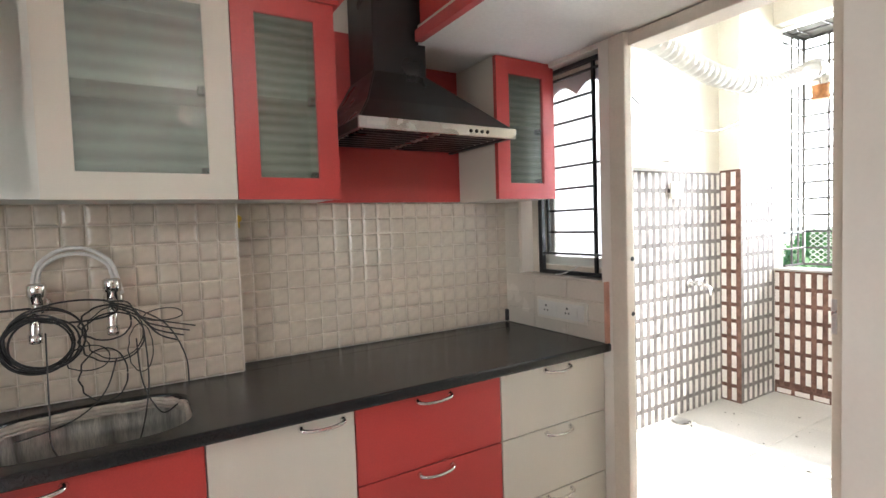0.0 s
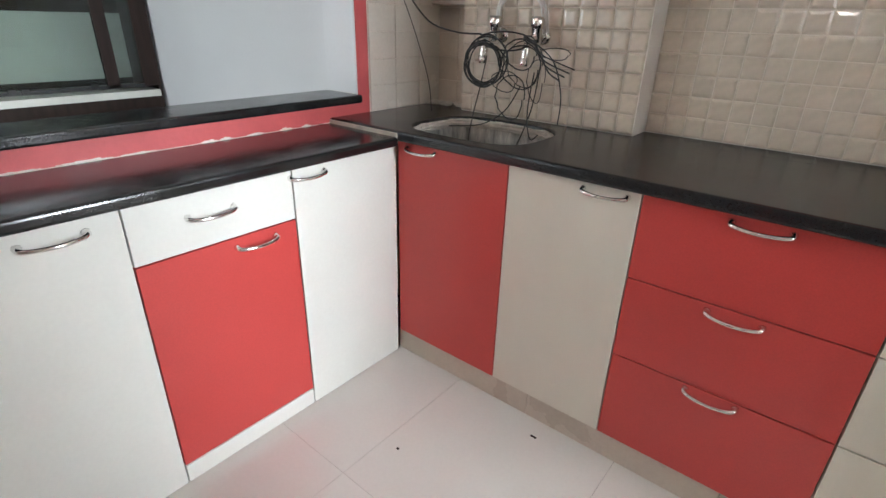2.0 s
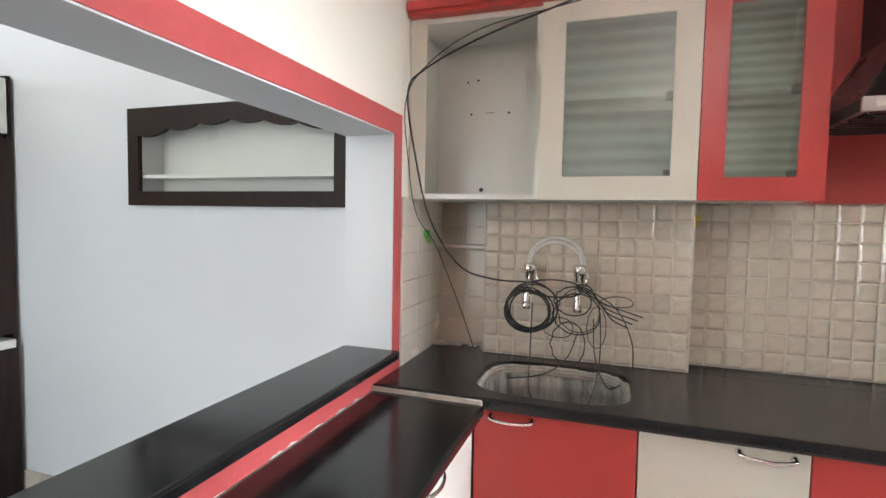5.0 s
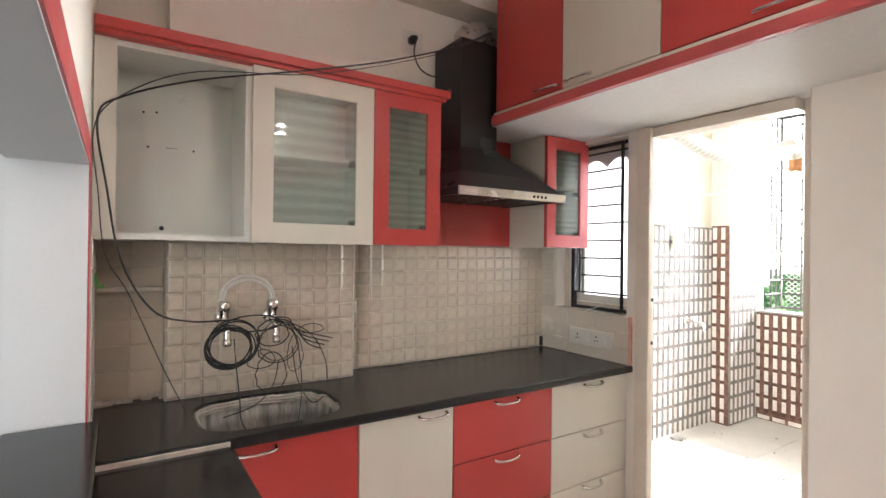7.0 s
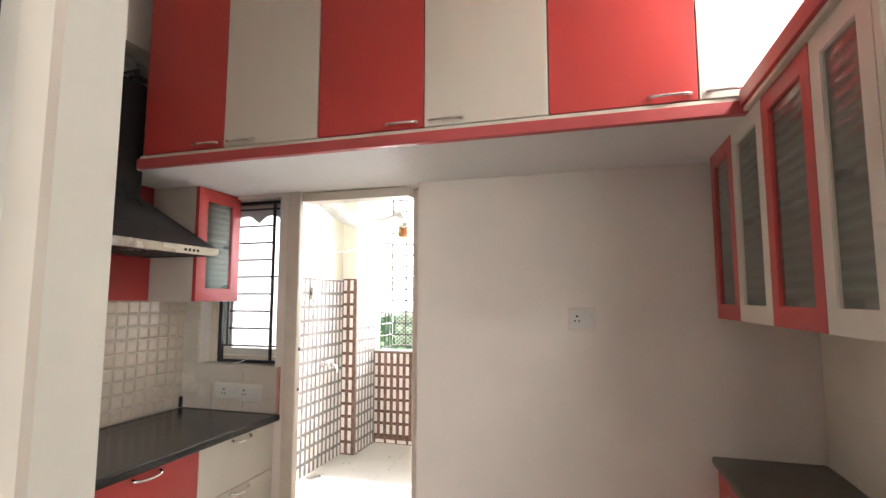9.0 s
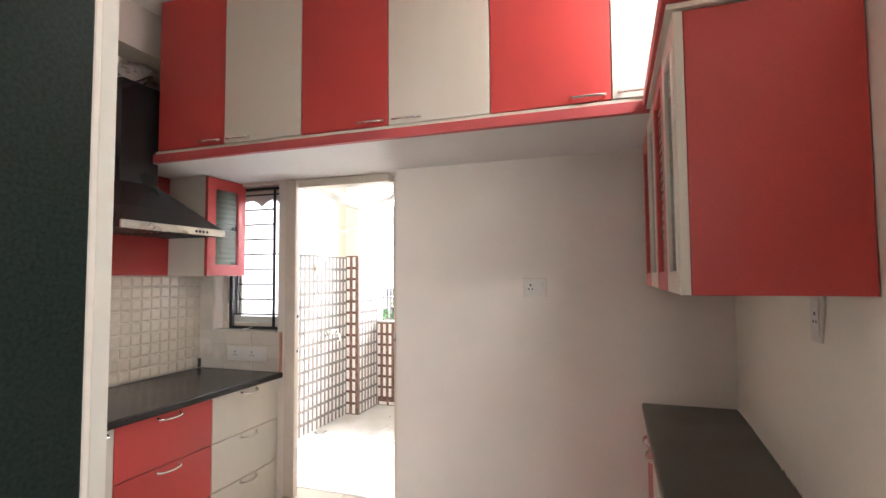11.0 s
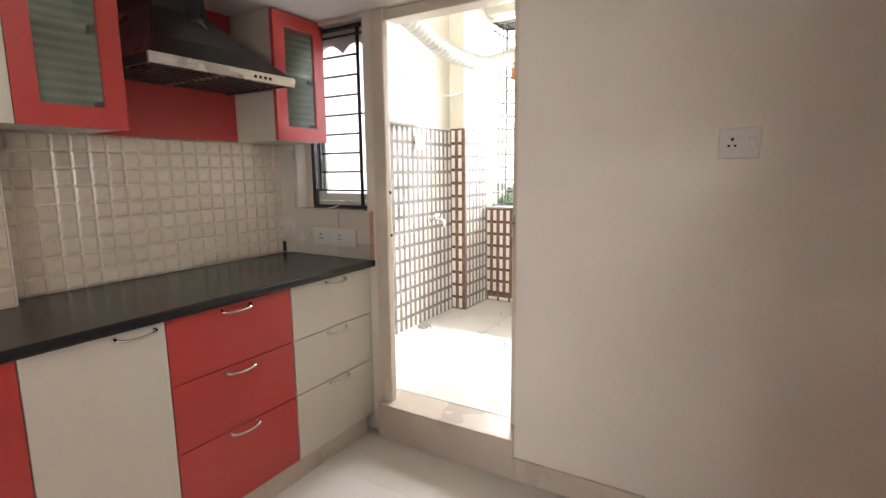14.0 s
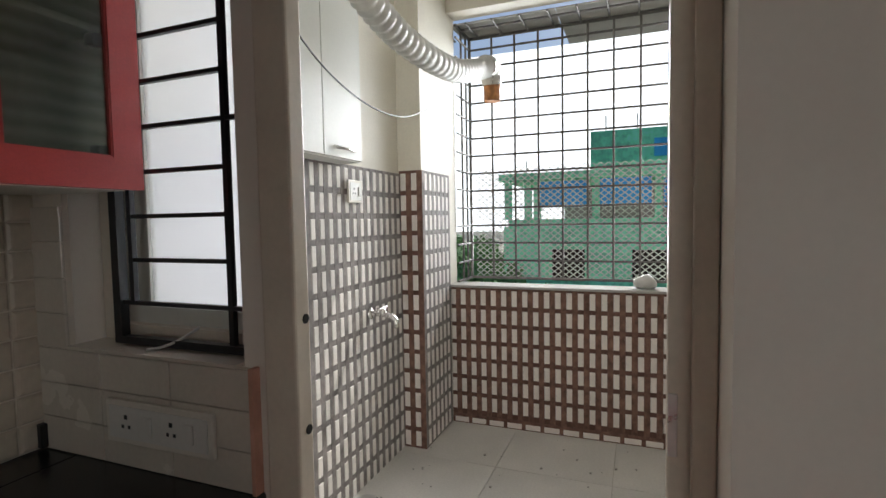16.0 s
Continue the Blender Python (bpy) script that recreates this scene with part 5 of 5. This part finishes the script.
part("back_wall", bx(31, 31.3, -16, 5.2, 1.35, 3.25), M_CONC, bl, "bare concrete wall")
for a, b2, z0, z1 in ((3.4, 5.6, 1.9, 3.15), (0.6, 2.8, 1.95, 3.2), (-2.2, 0.1, 1.8, 3.1), (-1.2, 0.5, 4.1, 4.9)):
    part("blue_sheet", bx(25.05 if z0 < 3 else 25.3, 25.12 if z0 < 3 else 25.38, a, b2, z0, z1), M_BLUE, bl, "blue plastic sheet")
for k in range(6):
    a = -14.5 + k * 3.6
    for z0 in (-1.6, -5.2):
        w = part("window", bx(25.12, 25.19, a, a + 1.5, z0, z0 + 1.5), M_WENGE, bl, "dark open window")
for yy in (2.6, 1.2, -1.0, 6.4):
    part("rebar", tube([(26, yy, 3.6), (26, yy, 6.2 if yy < 3.2 else 4.3)], 0.03, 5), M_WIRE, bl)


def tree(x, y, h, spread, seed):
    r = random.Random(seed)
    t = thing("tree", (x, y, -9), "leafy green tree below the balcony", "tree", "trees by the far building")
    bm = tube([(x, y, -9), (x + 0.1, y, -9 + h * 0.3), (x, y + 0.2, -9 + h * 0.62)], 0.2, 8, smooth_path=4, radii=lambda u: 0.24 - 0.14 * u)
    for k in range(6):
        a = k * 1.05 + r.random()
        tube([(x, y, -9 + h * (0.4 + 0.04 * k)), (x + spread * 0.35 * math.cos(a), y + spread * 0.35 * math.sin(a), -9 + h * 0.65), (x + spread * 0.6 * math.cos(a), y + spread * 0.6 * math.sin(a), -9 + h * 0.8)], 0.06, 6, bm, smooth_path=3, radii=lambda u: 0.09 - 0.07 * u)
    part("trunk", bm, M_WENGE, t)
    lv = bmesh.new()
    lumps = [(r.gauss(0, 0.42), r.gauss(0, 0.42), r.uniform(-0.5, 0.5), r.uniform(0.25, 0.5)) for _ in range(16)]
    for _ in range(1500):
        lx_, ly_, lz_, lr = r.choice(lumps)
        d = Vector((r.gauss(0, 1), r.gauss(0, 1), r.gauss(0, 1))).normalized() * lr * r.uniform(0.6, 1.05)
        c0 = Vector((x + (lx_ + d.x) * spread, y + (ly_ + d.y) * spread, -9 + h * 0.78 + (lz_ * 0.8 + d.z) * spread * 0.8))
        e1 = Vector((r.gauss(0, 1), r.gauss(0, 1), r.gauss(0, 0.6))).normalized() * 0.22
        e2 = e1.orthogonal().normalized() * 0.12
        lv.faces.new([lv.verts.new(p) for p in (c0 - e1, c0 + e2, c0 + e1, c0 - e2)])
    part("crown", lv, M_LEAF, t)


for i, (tx, ty, th) in enumerate(((18, 8.8, 9.2), (19, 6.2, 8.6), (17.5, 3.4, 8.4), (20, 11.5, 9.4), (18.5, 0.6, 8.6), (34, 14, 9.6), (30, 18, 9.8), (22, 9.2, 9.6), (24, 11.5, 9.9), (27, 9.6, 10.1), (32, 11.2, 10.3), (23, 8.0, 9.2), (38, 15.5, 10.4))):
    tree(tx, ty, th, 2.1, 11 + i)

# ---- utility oddments ----
bag = bmesh.new()
bmesh.ops.create_icosphere(bag, subdivisions=3, radius=0.045)
for v in bag.verts:
    v.co *= 1 + 0.35 * noise.noise(v.co * 30)
    v.co = Vector((v.co.x * 0.8, v.co.y * 1.2, max(v.co.z, -0.03))) + Vector((UX + 0.08, 1.10, 1.045))
solid("plastic_bag", bag, M_DUCT, "crumpled white plastic bag on the parapet", "bag", smooth=True)
grit = bmesh.new()
r = random.Random(9)
for _ in range(60):
    c0 = Vector((r.uniform(2.4, 3.5), r.uniform(0.6, 2.25), UZ + 0.001))
    q = r.uniform(0.002, 0.006)
    bx(c0.x - q, c0.x + q, c0.y - q, c0.y + q, c0.z, c0.z + q, 0, grit)
tagged(solid("floor_grit", grit, M_CONC, "specks of grit on the utility floor", "grit"), kind="stuff")

specks = bmesh.new()
for sx, sy, dx, dy in ((-0.022, 1.433, 0.005, 0.004), (0.277, 1.757, 0.011, 0.004), (0.70, 0.95, 0.004, 0.004), (0.95, 1.30, 0.005, 0.003)):
    bx(sx - dx, sx + dx, sy - dy, sy + dy, 0.0005, 0.003, 0.001, specks, seg=1)
tagged(solid("floor_specks", specks, M_WENGE, "dark specks of dirt on the kitchen floor", "dirt"), kind="stuff")

# ---- residue round the niche ----
structure("niche_shelf", bx(XW + 0.011, -0.486, 2.34, YN - 0.01, 1.288, 1.302, 0.004), M_WTILE, "small tiled shelf in the corner niche", "shelf")
nb = bmesh.new()
for k in range(40):
    q = rng.uniform(0.006, 0.016)
    x, y = rng.uniform(XW + 0.01, -0.49), rng.uniform(2.33, 2.40)
    bx(x - q, x + q, y - q, y + q, 0.8945, 0.8945 + q * 0.7, 0.002, nb, 1)
tagged(solid("cement_crumbs", nb, M_DUST, "crumbs of dry cement in the worktop corner", "rubble"), kind="stuff")
solid("cable_outlet", bx(1.455, 1.475, 2.385, 2.41, 0.90, 0.955, 0.003), M_BLACK, "dark cable hole in the tiled corner", "outlet")

# ---- floor tiles ----
PALE = {}


def shared_tile(key, bm, material):
    if key not in PALE:
        PALE[key] = mesh_of("tile", bm, material)
    else:
        bm.free()
    return PALE[key]


floor_tiles = thing("floor_tiles", (0, 0, 0), "large glossy cream vitrified floor tiles, painted dimmer in the living room", "floor tiles", kind="structure")
TX, TY, TS = -0.081, 1.262, 0.60
for i in range(-9, 4):
    for j in range(-8, 3):
        x0, x1, y0, y1 = TX + i * TS, TX + (i + 1) * TS, TY + j * TS, TY + (j + 1) * TS
        x0, x1, y0, y1 = max(x0, -5.25), min(x1, 1.45), max(y0, -3.05), min(y1, 2.40)
        if x1 - x0 < 0.02 or y1 - y0 < 0.02:
            continue
        w, d = round(x1 - x0 - 0.0009, 4), round(y1 - y0 - 0.0009, 4)
        living = x1 < -0.6
        ob = new("tile", shared_tile(("f", w, d, living), bx(0, w, 0, d, -0.004, 0.0, 0.0), M_DIMFLOOR if living else M_FLOOR))
        ob.location = (x0, y0, 0)
        ob.parent = floor_tiles
ut = thing("utility_floor_tiles", (0, 0, UZ), "matt grey utility floor tiles", "floor tiles", kind="structure")
for i in range(4):
    for j in range(5):
        x0, y0 = 1.62 + i * 0.49, -0.39 + j * 0.545
        x1, y1 = min(x0 + 0.487, UX + 0.01), min(y0 + 0.542, UY + 0.005)
        if x1 - x0 > 0.02:
            ob = new("tile", shared_tile(("u", round(x1 - x0, 4), round(y1 - y0, 4)), bx(0, x1 - x0, 0, y1 - y0, -0.006, 0.0, 0.0), M_UTFLOOR))
            ob.location = (x0, y0, 0)
            ob.parent = ut

# ---- skirting of the plain wall ----
sk = thing("skirting", (XE, 0.4, 0), "beige tile skirting along the plain wall", "skirting", kind="structure")
for a, b2 in ((-0.21, 0.39), (0.392, 1.018)):
    part("tile", bx(XE - 0.014, XE - 0.002, a, b2, 0, 0.10, 0.002, seg=1), M_SKIRT, sk)
part("tile", bx(XE - 0.014, XE + 0.03, 1.019, 1.031, 0, 0.10, 0.002, seg=1), M_SKIRT, sk)

# ---- mosaic tiles ----
PW, PH, ZM0 = 0.0622, 0.0622, 0.897


def pillow(w, h, d=0.0075):
    bm = bmesh.new()
    levels = ((0, 0.0), (0.002, d * 0.45), (0.006, d * 0.85), (0.012, d))
    rings = []
    for inset, out in levels:
        rings.append([bm.verts.new((sx * (w / 2 - inset), -out, sz * (h / 2 - inset))) for sx, sz in ((-1, -1), (1, -1), (1, 1), (-1, 1))])
    for a, b2 in zip(rings, rings[1:]):
        for k in range(4):
            bm.faces.new((a[k], a[(k + 1) % 4], b2[(k + 1) % 4], b2[k]))
    bm.faces.new(rings[-1])
    return bm


TILT = random.Random(21)


def mosaic(name, x0, x1, yplane, z1, label, material=None):
    g = thing(name, ((x0 + x1) / 2, yplane, ZM0), label, "wall tiles", kind="structure")
    part("grout", bx(x0, x1, yplane, yplane + 0.004, ZM0, z1), M_GROUT, g, "beige grout bed")
    n, m = max(1, round((x1 - x0) / PW)), max(1, round((z1 - ZM0) / PH))
    w, h = (x1 - x0) / n, (z1 - ZM0) / m
    data = mesh_of("mosaic_tile", pillow(w - 0.003, h - 0.003), material or M_TILE)
    o = ORIGIN[g.name]
    for i in range(n):
        for j in range(m):
            ob = new("tile", data)
            ob.parent = g
            ob.location = Vector((x0 + (i + 0.5) * w, yplane, ZM0 + (j + 0.5) * h)) - o
            ob.rotation_euler = (TILT.gauss(0, 0.0035), 0, TILT.gauss(0, 0.0035))


niche = thing("niche_tiles", (-0.59, YN, ZM0), "stained glossy beige tiles in the corner niche", "wall tiles", kind="structure")
part("grout", bx(XW + 0.004, -0.484, YN - 0.004, YN, ZM0, 1.47), M_GROUT, niche)
for i in range(2):
    for j in range(6):
        part("tile", bx(XW + 0.005 + i * 0.107, XW + 0.110 + i * 0.107, YN - 0.008, YN - 0.004, ZM0 + 0.001 + j * 0.0955, ZM0 + 0.0945 + j * 0.0955, 0.0015, seg=1), M_NICHE, niche)
mosaic("mosaic_tiles_pilaster", -0.482, 0.237, 2.296, 1.47, "beige glazed mosaic tiles behind the taps")
mosaic("mosaic_tiles_back", 0.241, 1.484, YN - 0.004, 1.475, "beige glazed mosaic tiles above the worktop")
structure("pilaster_return", bx(0.237, 0.2405, 2.292, YN - 0.005, ZM0, 1.47, 0.001), M_WALL, "bare cream plaster edge of the tiled pilaster", "plaster")

# larger tiles on the window bay and beside the hatch
wt = thing("window_bay_tiles", (1.47, 2.1, 0.9), "cream wall tiles below the grilled window", "wall tiles", kind="structure")
part("grout", bx(1.476, 1.488, 1.80, YN - 0.006, 0.896, 1.13), M_GROUT, wt)
for j in range(3):
    for i in range(3):
        a, b2 = 1.80 + i * 0.2, min(1.80 + (i + 1) * 0.2, YN - 0.007)
        part("tile", bx(1.469, 1.476, a + 0.001, b2 - 0.001, 0.897 + j * 0.0782, 0.897 + (j + 1) * 0.0782 - 0.002, 0.0015, seg=1), M_WTILE, wt)
part("grout", bx(1.476, 1.488, 2.302, YN - 0.006, 1.13, 1.475), M_GROUT, wt)
for j in range(4):
    part("tile", bx(1.469, 1.476, 2.302, YN - 0.007, 1.132 + j * 0.0782, 1.132 + (j + 1) * 0.0782 - 0.002, 0.0015, seg=1), M_WTILE, wt)
ht = thing("hatch_side_tiles", (XW, 2.2, 0.9), "cream wall tiles between hatch and corner", "wall tiles", kind="structure")
part("grout", bx(XW, XW + 0.003, 1.988, YN - 0.006, 0.896, 1.475), M_GROUT, ht)
for j in range(6):
    for i in range(3):
        a, b2 = 1.99 + i * 0.14, min(1.99 + (i + 1) * 0.14, YN - 0.007)
        part("tile", bx(XW + 0.003, XW + 0.009, a, b2 - 0.0015, 0.897 + j * 0.0963, 0.897 + (j + 1) * 0.0963 - 0.0015, 0.0015, seg=1), M_WTILE, ht)
